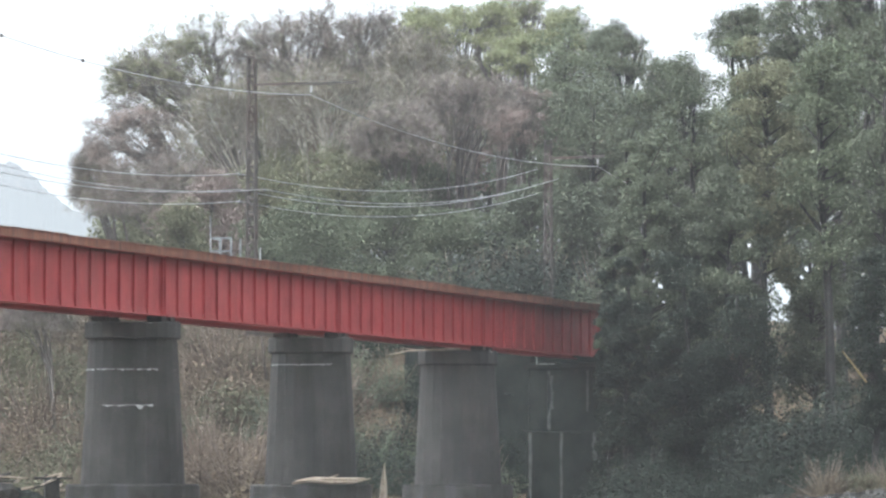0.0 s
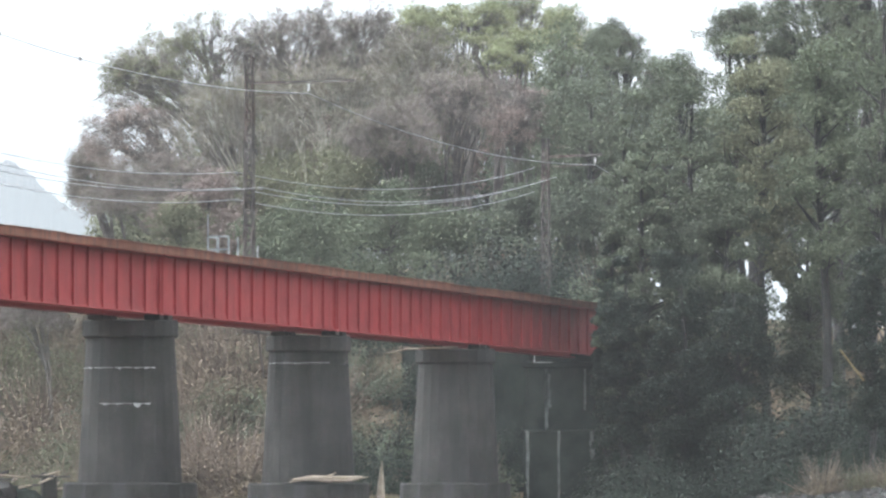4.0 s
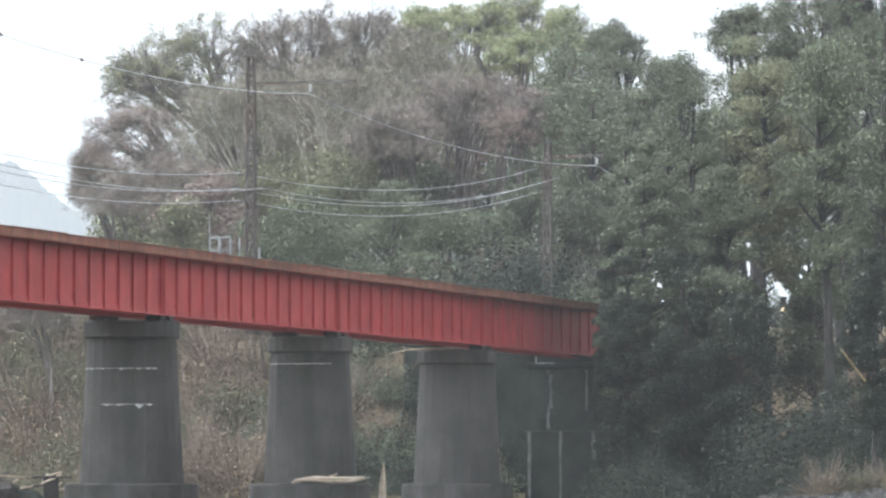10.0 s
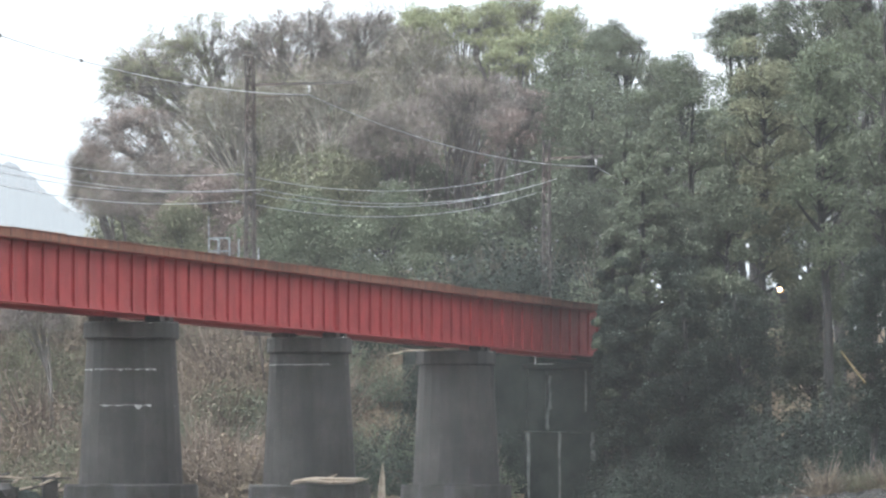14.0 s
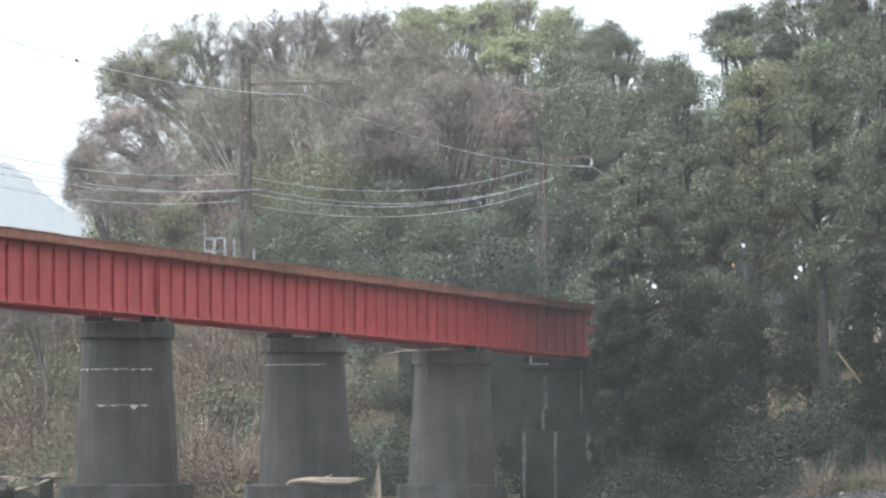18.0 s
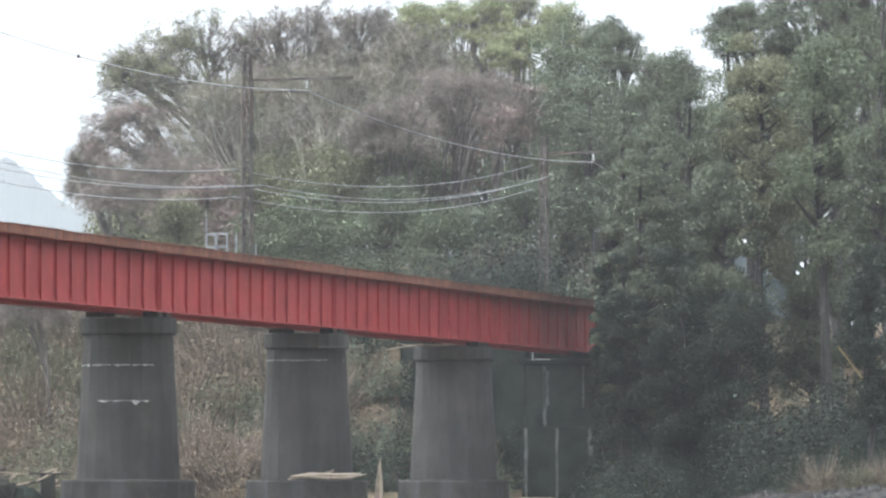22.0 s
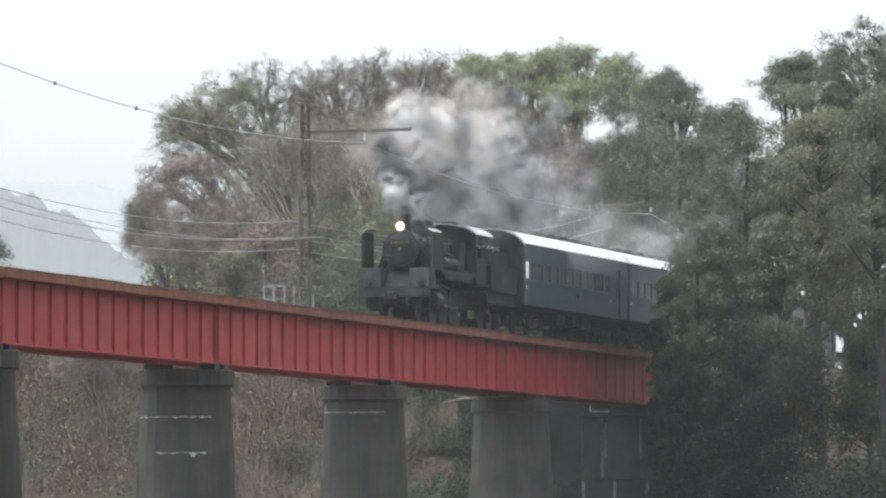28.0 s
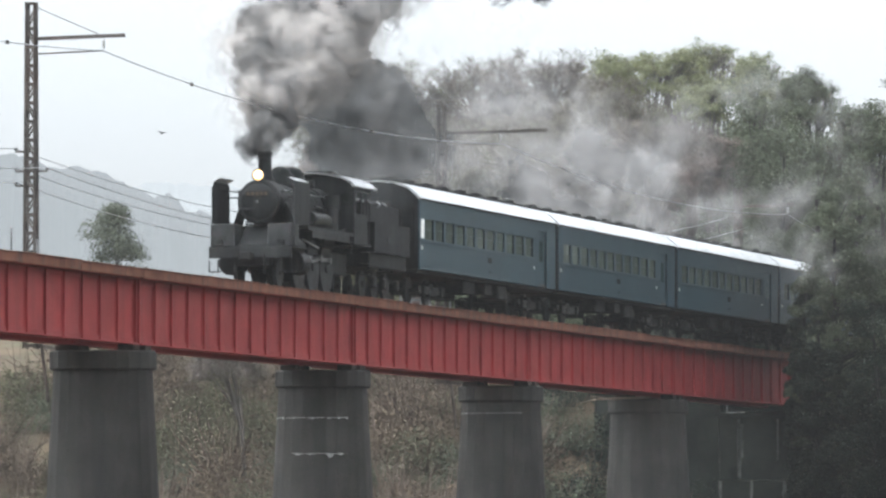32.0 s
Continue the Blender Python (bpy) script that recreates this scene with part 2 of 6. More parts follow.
TWIG_BROWN = material("brown_stems", (0.06, 0.045, 0.034), (0.11, 0.085, 0.066), rough=0.95, scale=0.3, fine=3, bump=0.0, per="island", spread=0.3)
TWIG = material("mauve_brown_twigs", (0.08, 0.066, 0.058), (0.138, 0.116, 0.103), rough=0.95, scale=0.3, fine=3, bump=0.0, per="island", spread=0.3)
GREY_TWIG = material("grey_olive_twigs", (0.064, 0.056, 0.044), (0.115, 0.102, 0.08), rough=0.95, scale=0.3, fine=3, bump=0.0, per="island", spread=0.3)
LEAF_DARK = material("dark_evergreen_leaf", (0.043, 0.049, 0.034), (0.076, 0.085, 0.056), rough=0.5, scale=0.25, fine=1.5, bump=0.0, per="island", spread=0.2, translucent=0.28, spec=0.05)
LEAF_MID = material("grey_green_leaf", (0.052, 0.06, 0.038), (0.09, 0.102, 0.064), rough=0.55, scale=0.25, fine=1.5, bump=0.0, per="island", spread=0.2, translucent=0.28, spec=0.05)
LEAF_LIGHT = material("yellow_green_leaf", (0.076, 0.082, 0.036), (0.132, 0.14, 0.064), rough=0.55, scale=0.25, fine=1.5, bump=0.0, per="island", spread=0.25, translucent=0.3)
# the hollow's deep shade is painted into this near-black leaf green
LEAF_SHADED = material("shade_painted_green_leaf", (0.014, 0.018, 0.014), (0.025, 0.031, 0.023), rough=0.6, scale=0.25, fine=1.5, bump=0.0, per="island", spread=0.2, translucent=0.2, spec=0.05)
LEAF_RUST = material("withered_brown_leaf", (0.082, 0.062, 0.053), (0.142, 0.108, 0.092), rough=0.8, scale=0.25, fine=1.5, bump=0.0, per="island", spread=0.25, translucent=0.2)
LEAF_STRAW = material("straw_coloured_grass", (0.10, 0.078, 0.045), (0.19, 0.15, 0.09), rough=0.9, scale=0.3, fine=2, bump=0.0, per="island", spread=0.4, translucent=0.2)
LEAF_OLIVE = material("olive_brush_leaf", (0.064, 0.065, 0.04), (0.116, 0.116, 0.07), rough=0.7, scale=0.3, fine=2, bump=0.0, per="island", spread=0.22, translucent=0.28, spec=0.06)


BLACK = material("sooty_black_steel", (0.0102, 0.0108, 0.0111), (0.018, 0.0189, 0.0192), rough=0.55, metal=0.0, scale=2.5, fine=30, bump=0.15, stains=(0.04, 0.04, 0.039, 0.5), streak=True, spread=0.12, spec=0.05)
GREY_STEEL = material("dusty_grey_steel", (0.0186, 0.0195, 0.0198), (0.0341, 0.0353, 0.036), rough=0.6, metal=0.0, spec=0.06, scale=3, fine=30, bump=0.15, spread=0.12)
BRIGHT_STEEL = material("polished_rod_steel", (0.05, 0.05, 0.05), (0.1, 0.1, 0.1), rough=0.35, metal=0.8, scale=4, fine=40, bump=0.05, spread=0.1)
BRASS = material("tarnished_brass", (0.04, 0.03, 0.02), (0.08, 0.06, 0.04), rough=0.4, metal=0.7, scale=6, fine=60, bump=0.05, spread=0.0)
COAL = material("wet_coal", (0.012, 0.012, 0.013), (0.035, 0.035, 0.036), rough=0.4, scale=6, fine=40, bump=0.6, spread=0.3)
BLUE = material("dark_blue_coach_paint", (0.017, 0.031, 0.038), (0.024, 0.043, 0.053), rough=0.45, scale=0.6, fine=15, bump=0.06, stains=(0.02, 0.034, 0.045, 0.5), streak=True, spread=0.06, spec=0.1)
# wet roof: part of the sky's sheen is painted in by paling the grey
ROOF = material("wet_grey_roof_painted_sheen", (0.26, 0.264, 0.268), (0.37, 0.374, 0.378), rough=0.32, scale=0.8, fine=12, bump=0.08, stains=(0.06, 0.06, 0.06, 0.5), spread=0.06, spec=0.6)
UNDER = material("grimy_underframe", (0.014, 0.0147, 0.0147), (0.0315, 0.0301, 0.0287), rough=0.85, spec=0.05, scale=3, fine=25, bump=0.3, spread=0.2)
BLIND = material("olive_grey_curtain", (0.06, 0.068, 0.064), (0.12, 0.13, 0.122), rough=0.8, scale=3, fine=30, bump=0.05, spread=0.25)
INSIDE = material("dim_coach_interior", (0.05, 0.045, 0.04), (0.11, 0.10, 0.085), rough=0.8, scale=2, fine=20, bump=0.1, spread=0.2)
LAMP = glowing("lit_headlight", (1.0, 0.58, 0.22), 0.42)
BULB = glowing("headlight_bulb", (1.0, 0.86, 0.62), 2.5)
MARKER = glowing("lit_marker_lamp", (1.0, 0.93, 0.8), 3.0)
WHITE = material("white_painted_mark", (0.6, 0.6, 0.58), (0.75, 0.75, 0.72), rough=0.6, scale=6, fine=40, bump=0.0, spread=0.0)


def glass(name):
    m = bpy.data.materials.new(name)
    m.use_nodes = True
    n, l = m.node_tree.nodes, m.node_tree.links
    gl = n.new("ShaderNodeBsdfGlossy")
    gl.inputs["Roughness"].default_value = 0.05
    tr = n.new("ShaderNodeBsdfTransparent")
    tr.inputs["Color"].default_value = (0.84, 0.87, 0.84, 1)
    mx = n.new("ShaderNodeMixShader")
    mx.inputs[0].default_value = 0.06
    l.new(tr.outputs[0], mx.inputs[1])
    l.new(gl.outputs[0], mx.inputs[2])
    l.new(mx.outputs[0], n["Material Output"].inputs["Surface"])
    return m


GLASS = glass("window_glass")


def smoke_material(name, dark, light, density, through=0.3, wisp=0.0):
    """Soft shreds of smoke: faint towards their rims and torn where wisp is set, grey that varies from puff to puff."""
    m = bpy.data.materials.new(name)
    m.use_nodes = True
    n, l = m.node_tree.nodes, m.node_tree.links
    n.remove(n["Principled BSDF"])
    mix = n.new("ShaderNodeMix")
    mix.data_type = "RGBA"
    mix.inputs[6].default_value, mix.inputs[7].default_value = (*dark, 1), (*light, 1)
    l.new(n.new("ShaderNodeObjectInfo").outputs["Random"], mix.inputs[0])
    di, tl, ms = n.new("ShaderNodeBsdfDiffuse"), n.new("ShaderNodeBsdfTranslucent"), n.new("ShaderNodeMixShader")
    ms.inputs[0].default_value = through
    for s, k in ((di, 1), (tl, 2)):
        l.new(mix.outputs[2], s.inputs["Color"])
        l.new(s.outputs[0], ms.inputs[k])
    uv = n.new("ShaderNodeUVMap")
    off = n.new("ShaderNodeVectorMath")
    off.operation = "DISTANCE"
    off.inputs[1].default_value = (0.5, 0.5, 0)
    l.new(uv.outputs[0], off.inputs[0])
    fade = n.new("ShaderNodeMapRange")
    fade.interpolation_type = "SMOOTHSTEP"
    fade.inputs["From Min"].default_value, fade.inputs["From Max"].default_value = 0.5, 0.05
    fade.inputs["To Max"].default_value = density
    l.new(off.outputs["Value"], fade.inputs["Value"])
    alpha = fade.outputs[0]
    if wisp:
        tc, tex, tear, prod = n.new("ShaderNodeTexCoord"), n.new("ShaderNodeTexNoise"), n.new("ShaderNodeMapRange"), n.new("ShaderNodeMath")
        tex.inputs["Scale"].default_value, tex.inputs["Detail"].default_value = wisp, 4
        tear.inputs["From Min"].default_value, tear.inputs["From Max"].default_value = 0.38, 0.6
        prod.operation = "MULTIPLY"
        l.new(tc.outputs["Object"], tex.inputs["Vector"])
        l.new(tex.outputs["Fac"], tear.inputs["Value"])
        l.new(tear.outputs[0], prod.inputs[0])
        l.new(alpha, prod.inputs[1])
        alpha = prod.outputs[0]
    clear, whole = n.new("ShaderNodeBsdfTransparent"), n.new("ShaderNodeMixShader")
    l.new(alpha, whole.inputs[0])
    l.new(clear.outputs[0], whole.inputs[1])
    l.new(ms.outputs[0], whole.inputs[2])
    l.new(whole.outputs[0], n["Material Output"].inputs["Surface"])
    return m


SMOKE = smoke_material("coal_smoke", (0.06, 0.059, 0.059), (0.22, 0.215, 0.21), 0.5, wisp=2.6)
BILLOW = smoke_material("spreading_coal_smoke", (0.26, 0.246, 0.236), (0.56, 0.522, 0.49), 0.18, wisp=1.6)
PALE_SMOKE = smoke_material("pale_drifting_smoke", (0.46, 0.445, 0.435), (0.70, 0.68, 0.67), 0.05, 0.5, wisp=0.9)
STEAM = smoke_material("white_steam", (0.74, 0.74, 0.75), (0.85, 0.85, 0.85), 0.13, wisp=2.2)
MIST = smoke_material("fine_drizzle", (0.74, 0.73, 0.72), (0.74, 0.73, 0.72), 0.0016, 0.5)
HAZE = smoke_material("thin_grey_smoke", (0.24, 0.246, 0.247), (0.40, 0.405, 0.405), 0.035, 0.5, wisp=0.9)


# ---- plan: the bridge runs along y, its piers L apart ----
BX, PY, L = -56.2, 189.5, 24.0
RAIL_Z, DECK_Z, GIRDER_Z = 8.66, 8.36, 6.49
END_Y = PY + 4.12 * L
CURVE_Y, CURVE_R, GRADE = PY + 4.4 * L, 500.0, 0.011


def pier_y(i):
    return PY + L * i


def track(s):
    """Place and heading of the rails at the distance s from pier 0, along the line; past the bridge it bends away on a falling grade."""
    past = PY + s - CURVE_Y
    if past <= 0:
        return Vector((BX, PY + s, RAIL_Z)), 0.0
    a = past / CURVE_R
    return Vector((BX - CURVE_R * (1 - math.cos(a)), CURVE_Y + CURVE_R * math.sin(a), RAIL_Z - GRADE * max(0, past - 4))), math.degrees(a)


def travelled(t):
    """Distance of the engine's front beam from pier 0 along the line, at t seconds."""
    u = 32.0 - t
    return L * (0.681 + 0.395 * u - 0.00204 * u * u) - 0.95


def smooth(a, b, v):
    u = min(1.0, max(0.0, (v - a) / (b - a)))
    return u * u * (3 - 2 * u)


def terrain(x, y):
    """Height of the ground: a flat riverbed, a wooded bank across it, a stony foreshore beside the bridge end."""
    bed = 0.15 * noise.noise(Vector((x * 0.07, y * 0.07, 0)))
    along = y + 0.25 * (x + 56)                        # the bank runs slantwise across the river
    bank = 8.0 * smooth(271, 297, along) + 5.0 * smooth(300, 380, along)
    if x > BX:                                         # on the near side the bank stands further back
        bank = bank * smooth(END_Y + 1, END_Y + 16, y) + (1 - smooth(BX, BX + 2, x)) * 0
    near = 3.0 * smooth(-50, -30, x) * smooth(225, 266, y)
    h = bed + max(bank, near) + 0.5 * noise.noise(Vector((x * 0.05, y * 0.05, 3))) * smooth(250, 290, y)
    if y > END_Y + 0.4:                                  # the line's own formation
        p, _ = track(max(0, y - PY))
        off = abs(x - p.x)
        level = p.z - 0.5
        h = level + (h - level) * smooth(3.0, 14.0, off)
    elif abs(x - BX) < 8 and y > 255:
        h = min(h, 0.6 + (h - 0.6) * smooth(3.5, 9, abs(x - BX)))
    return h


def build_ground():
    xs = np.unique(np.concatenate([np.linspace(-2500, -260, 12), np.linspace(-260, 60, 129), np.linspace(60, 2500, 12)]))
    ys = np.unique(np.concatenate([np.linspace(-600, 150, 16), np.linspace(150, 420, 136), np.linspace(420, 4500, 14)]))
    verts = [(x, y, terrain(x, y)) for y in ys for x in xs]
    w = len(xs)
    faces = [(j * w + i, j * w + i + 1, (j + 1) * w + i + 1, (j + 1) * w + i) for j in range(len(ys) - 1) for i in range(w - 1)]
    ob = put("ground", mesh_of("ground", verts, faces, True), SOIL)
    tagged(ob, "brown riverbed gravel and dead grass rising to a wooded bank", "ground", kind="structure")


build_ground()


# ---- the red plate-girder bridge ----
def stadium(across, along, n=10):
    """An oval outline: straight flanks, round noses to both sides of the stream."""
    r = along / 2
    h = max(across / 2 - r, 0.0)
    pts = []
    for k in range(n + 1):
        a = -math.pi / 2 + math.pi * k / n
        pts.append((h + r * math.cos(a), r * math.sin(a)))
    return pts + [(-x, -y) for x, y in pts]


def tapered(levels):
    """A solid from (z, across, along) oval sections."""
    bm = bmesh.new()
    rings = [[bm.verts.new((x, y, z)) for x, y in stadium(a, b)] for z, a, b in levels]
    n = len(rings[0])
    for lo, hi in zip(rings, rings[1:]):
        for k in range(n):
            bm.faces.new((lo[k], lo[(k + 1) % n], hi[(k + 1) % n], hi[k]))
    bm.faces.new(rings[0][::-1])
    bm.faces.new(rings[-1])
    return bm


def build_pier(i, width, joints, notch=None):
    label = "dark weathered concrete bridge pier with rounded ends on a stepped footing"
    if joints:
        label = "dark concrete bridge pier with white lime streaks along its joints"
    pier = thing("bridge_pier", label, "bridge pier", pose(BX, pier_y(i), 0), group="piers of the red bridge")
    top, foot = GIRDER_Z - 0.16, 1.3
    part("footing", tapered([(-0.6, 4.3, 3.2), (foot - 0.06, 4.2, 3.1), (foot, 4.1, 3.0)]), CAPSTONE, pier, "worn concrete footing")
    part("shaft", tapered([(foot, width + 0.36, 2.5), (3.2, width + 0.16, 2.3), (top - 0.55, width - 0.12, 2.06)]), CONCRETE, pier)
    part("cap", tapered([(top - 0.55, width, 2.2), (top - 0.5, width + 0.1, 2.3), (top - 0.05, width + 0.1, 2.3), (top, width + 0.02, 2.22)]), CONCRETE, pier)
    for sx in (-0.9, 0.9):
        for sy in (-0.55, 0.55):
            part("bearing", box(sx - 0.25, sx + 0.25, sy - 0.28, sy + 0.28, top, GIRDER_Z - 0.004, 0.02), UNDER_STEEL, pier, "dark steel bearing block")
    rng = random.Random(i + 7)
    for z in joints:
        f = (z - foot) / (top - 0.55 - foot)
        a, b = width + 0.36 - 0.48 * f + 0.02, 2.5 - 0.44 * f + 0.02
        pts = stadium(a, b, 16)
        front = sorted(p for p in pts if p[1] < -0.05)
        front = [front[0]] + [(front[0][0] + (front[-1][0] - front[0][0]) * k / 12, min(p[1] for p in front)) if 1 < k < 11 else front[min(k, len(front) - 1)] for k in range(1, 12)] + [front[-1]]
        front.sort()
        x = front[0][0] + (0.02 if z > 4.5 else 0.8)     # a wavering seam in stretches
        while x < front[-1][0] - 0.1:
            e = min(x + rng.uniform(0.35, 0.9), front[-1][0] - 0.02)
            n = max(3, int((e - x) / 0.07))
            run = [(x + (e - x) * q / n, np.interp(x + (e - x) * q / n, [p[0] for p in front], [p[1] for p in front]) - 0.004) for q in range(n + 1)]
            bm = bmesh.new()
            wave = [0.012 * noise.noise(Vector((u * 5, i, z))) for u, _ in run]
            lo = [bm.verts.new((u, v, z + g - 0.008 - rng.random() ** 4 * 0.06)) for (u, v), g in zip(run, wave)]
            hi = [bm.verts.new((u, v, z + g + 0.006)) for (u, v), g in zip(run, wave)]
            for q in range(n):
                bm.faces.new((lo[q], lo[q + 1], hi[q + 1], hi[q]))
            part("lime_streak", bm, LIME, pier, "white lime streak along a joint")
            x = e + rng.uniform(0.0, 0.08)
    if notch:
        z, x0, size = notch
        bm = bmesh.new()
        vs = [bm.verts.new(p) for p in ((x0 - size, -1.19, z), (x0 + size, -1.19, z), (x0 + 0.2 * size, -1.2, z - 0.9 * size), (x0 - 0.3 * size, -1.2, z - 0.8 * size))]
        bm.faces.new(vs)
        bmesh.ops.solidify(bm, geom=bm.faces, thickness=0.02)
        part("chipped_patch", bm, LIME, pier, "pale chipped patch in the concrete")
    return pier


def build_span(bridge, k):
    """Two riveted plate girders from pier k to the next, with their bracing."""
    y0, y1 = pier_y(k) + 0.07, pier_y(k + 1) - 0.07
    if k == 3:
        y1 = END_Y - 0.1
    for side in (1, -1):
        wx = BX + side * 0.9
        girder = part("girder", box(wx - 0.012, wx + 0.012, y0, y1, GIRDER_Z + 0.05, DECK_Z - 0.05), RED_STEEL, bridge, "red painted riveted plate girder")
        part("bottom_flange", box(wx - 0.2, wx + 0.2, y0, y1, GIRDER_Z, GIRDER_Z + 0.048, 0.008), RED_STEEL, girder)
        part("top_flange", box(wx - 0.2, wx + 0.2, y0, y1, DECK_Z - 0.048, DECK_Z, 0.008), RED_STEEL, girder)
        part("flange_angle", box(wx + side * 0.013, wx + side * 0.04, y0, y1, GIRDER_Z + 0.05, GIRDER_Z + 0.19, 0.006), RED_STEEL, girder)
        part("flange_angle", box(wx + side * 0.013, wx + side * 0.04, y0, y1, DECK_Z - 0.19, DECK_Z - 0.05, 0.006), RED_STEEL, girder)
        panels = 14
        for j in range(panels + 1):
            y = y0 + 0.09 + (y1 - y0 - 0.18) * j / panels
            wide = 0.15 if j in (0, panels) else 0.12
            outer = side * (wide - 0.03)
            bm = box(wx + side * 0.013, wx + outer, y - 0.035, y + 0.035, GIRDER_Z + 0.05, DECK_Z - 0.05)
            add_box(bm, wx + side * 0.013, wx + side * 0.03, y - 0.1, y + 0.1, GIRDER_Z + 0.192, DECK_Z - 0.192)
            part("stiffener", bm, RED_STEEL, girder)
    for j in range(6):                                   # cross frames between the girders
        y = y0 + 0.6 + (y1 - y0 - 1.2) * j / 5
        bm = bar((BX - 0.88, y, GIRDER_Z + 0.15), (BX + 0.88, y, DECK_Z - 0.15), 0.07, 0.07)
        add_bar(bm, (BX + 0.88, y + 0.08, GIRDER_Z + 0.15), (BX - 0.88, y + 0.08, DECK_Z - 0.15), 0.07, 0.07)
        part("cross_frame", bm, RED_STEEL, bridge)


def build_bridge():
    bridge = thing("railway_bridge", "red painted plate-girder railway bridge with a rusty brown deck edge", "bridge")
    y0, y1 = pier_y(-1) - 0.5, END_Y
    for k in range(-1, 4):
        build_span(bridge, k)
    # sleepers and the rusty edge plates that close the deck to both sides
    me = None
    y = y0 + 0.3
    while y < y1 - 0.2:
        if me is None:
            ob = part("sleeper", box(-1.12, 1.12, -0.11, 0.11, DECK_Z + 0.004, RAIL_Z - 0.152, 0.015), SLEEPER, bridge, at=pose(BX, y, 0))
            me = ob.data
        else:
            put("sleeper", me, None, bridge, at=pose(BX, y, 0))
        y += 0.62
    for side in (1, -1):
        y, j = y0, 0
        while y < y1 - 0.1:
            e = min(y + 6.0, y1)
            x = BX + side * 1.3
            dz = 0.012 * ((j * 7) % 3 - 1)
            bm = box(x - 0.02, x + 0.02, y + 0.01, e - 0.01, DECK_Z - 0.03, RAIL_Z - 0.08 + dz, 0.005)
            add_box(bm, x - 0.16, x + 0.05, y + 0.01, e - 0.01, RAIL_Z - 0.076 + dz, RAIL_Z - 0.05 + dz, 0.004)
            part("edge_plate", bm, RUST, bridge, "rusty brown edge plate")
            y, j = e, j + 1
    for side in (1, -1):
        x = BX + side * 0.5335
        prof = [(-0.06, -0.15), (0.06, -0.15), (0.06, -0.135), (0.012, -0.12), (0.012, -0.04), (0.032, -0.03), (0.032, 0), (-0.032, 0), (-0.032, -0.03), (-0.012, -0.04), (-0.012, -0.12), (-0.06, -0.135)]
        part("rail", extrude_outline([(x + u, RAIL_Z + v) for u, v in prof], y0, y1), RAIL, bridge, "worn steel rail")
    for i, w, joints, notch in ((-1, 2.9, (), None), (0, 2.9, (), None), (1, 2.9, (4.85, 3.74), (3.72, 0.55, 0.13)), (2, 2.85, (5.4,), None), (3, 2.95, (), None)):
        build_pier(i, w, joints, notch)
    # the abutment at the far end
    ab = thing("bridge_abutment", "dark mossy stone abutment carrying the bridge end, shade painted in, streaked with lime", "abutment", pose(BX, END_Y, 0))
    part("seat", box(-2.6, 3.0, -1.0, 1.6, -0.4, GIRDER_Z - 0.16, 0.06), MOSSY_DARKENED, ab)
    part("back_wall", box(-2.6, 3.0, 0.12, 1.6, GIRDER_Z - 0.156, RAIL_Z - 0.5, 0.05), MOSSY_DARKENED, ab)
    part("ledge", box(-2.75, 3.15, -1.12, 1.0, GIRDER_Z - 0.42, GIRDER_Z - 0.2, 0.03), MOSSY_DARKENED, ab, "stone ledge")
    part("wing_wall", box(3.004, 5.6, -0.2, 1.2, -0.4, 5.2, 0.08), MOSSY_DARKENED, ab)
    # added wall: a dark face over the bright slope, standing in for shade
    part("wing_wall", box(-8.0, -2.604, -0.3, 1.2, -0.4, 8.2, 0.08), MOSSY_DARKENED, ab)
    part("lower_wall", box(-2.6, 1.0, -1.5, -1.004, -0.4, 3.5, 0.06), MOSSY_DARKENED, ab)
    rng = random.Random(14)
    for x, z0, z1, w in ((-1.72, 3.55, 6.0, 0.1), (-1.65, 4.4, 5.8, 0.17), (-0.1, 4.3, 6.0, 0.07), (-2.4, 0.3, 3.45, 0.09), (-1.1, 0.3, 3.45, 0.08), (0.3, 2.3, 3.45, 0.14)):
        y = -1.014 if z0 > 3.3 else -1.514
        bm = bmesh.new()
        n = 14
        rows = [[bm.verts.new((x + sx * w * rng.uniform(0.35, 1.0), y, z0 + (z1 - z0) * k / n)) for sx in (-1, 1)] for k in range(n + 1)]
        for lo, hi in zip(rows, rows[1:]):
            bm.faces.new((lo[0], lo[1], hi[1], hi[0]))
        part("lime_streak", bm, STREAK, ab, "pale lime streak down the wall")
    part("ledge_edge", box(-2.2, -1.45, -1.16, -1.124, GIRDER_Z - 0.225, GIRDER_Z - 0.2), LIME, ab, "white edge of the ledge")
    part("ledge_edge", box(0.75, 1.5, -1.16, -1.124, GIRDER_Z - 0.28, GIRDER_Z - 0.24), LIME, ab, "white edge of the ledge")
    part("drain_pipe", rod((-2.2, -1.14, GIRDER_Z - 0.22), (-2.2, -1.14, GIRDER_Z + 0.1), 0.018), LIME, ab, "thin white pipe")


build_bridge()


# ---- trees and brush ----
VIEW = radians(12.24)                                   # the way the camera mostly looks, left of the bridge's line


def spot(across, depth):
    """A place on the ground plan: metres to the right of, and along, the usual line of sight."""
    return (-math.sin(VIEW) * depth + math.cos(VIEW) * across, math.cos(VIEW) * depth + math.sin(VIEW) * across)


def at_view(x, y, depth):
    """A place in the wood from its bearing: x, y in thousandths of a right angle's small parts (1/12580) off the axis and over the horizon."""
    px, py = spot((x - 784) / 12580 * depth, depth)
    return Vector((px, py, EYE[2] + (863 - y) / 12580 * depth))


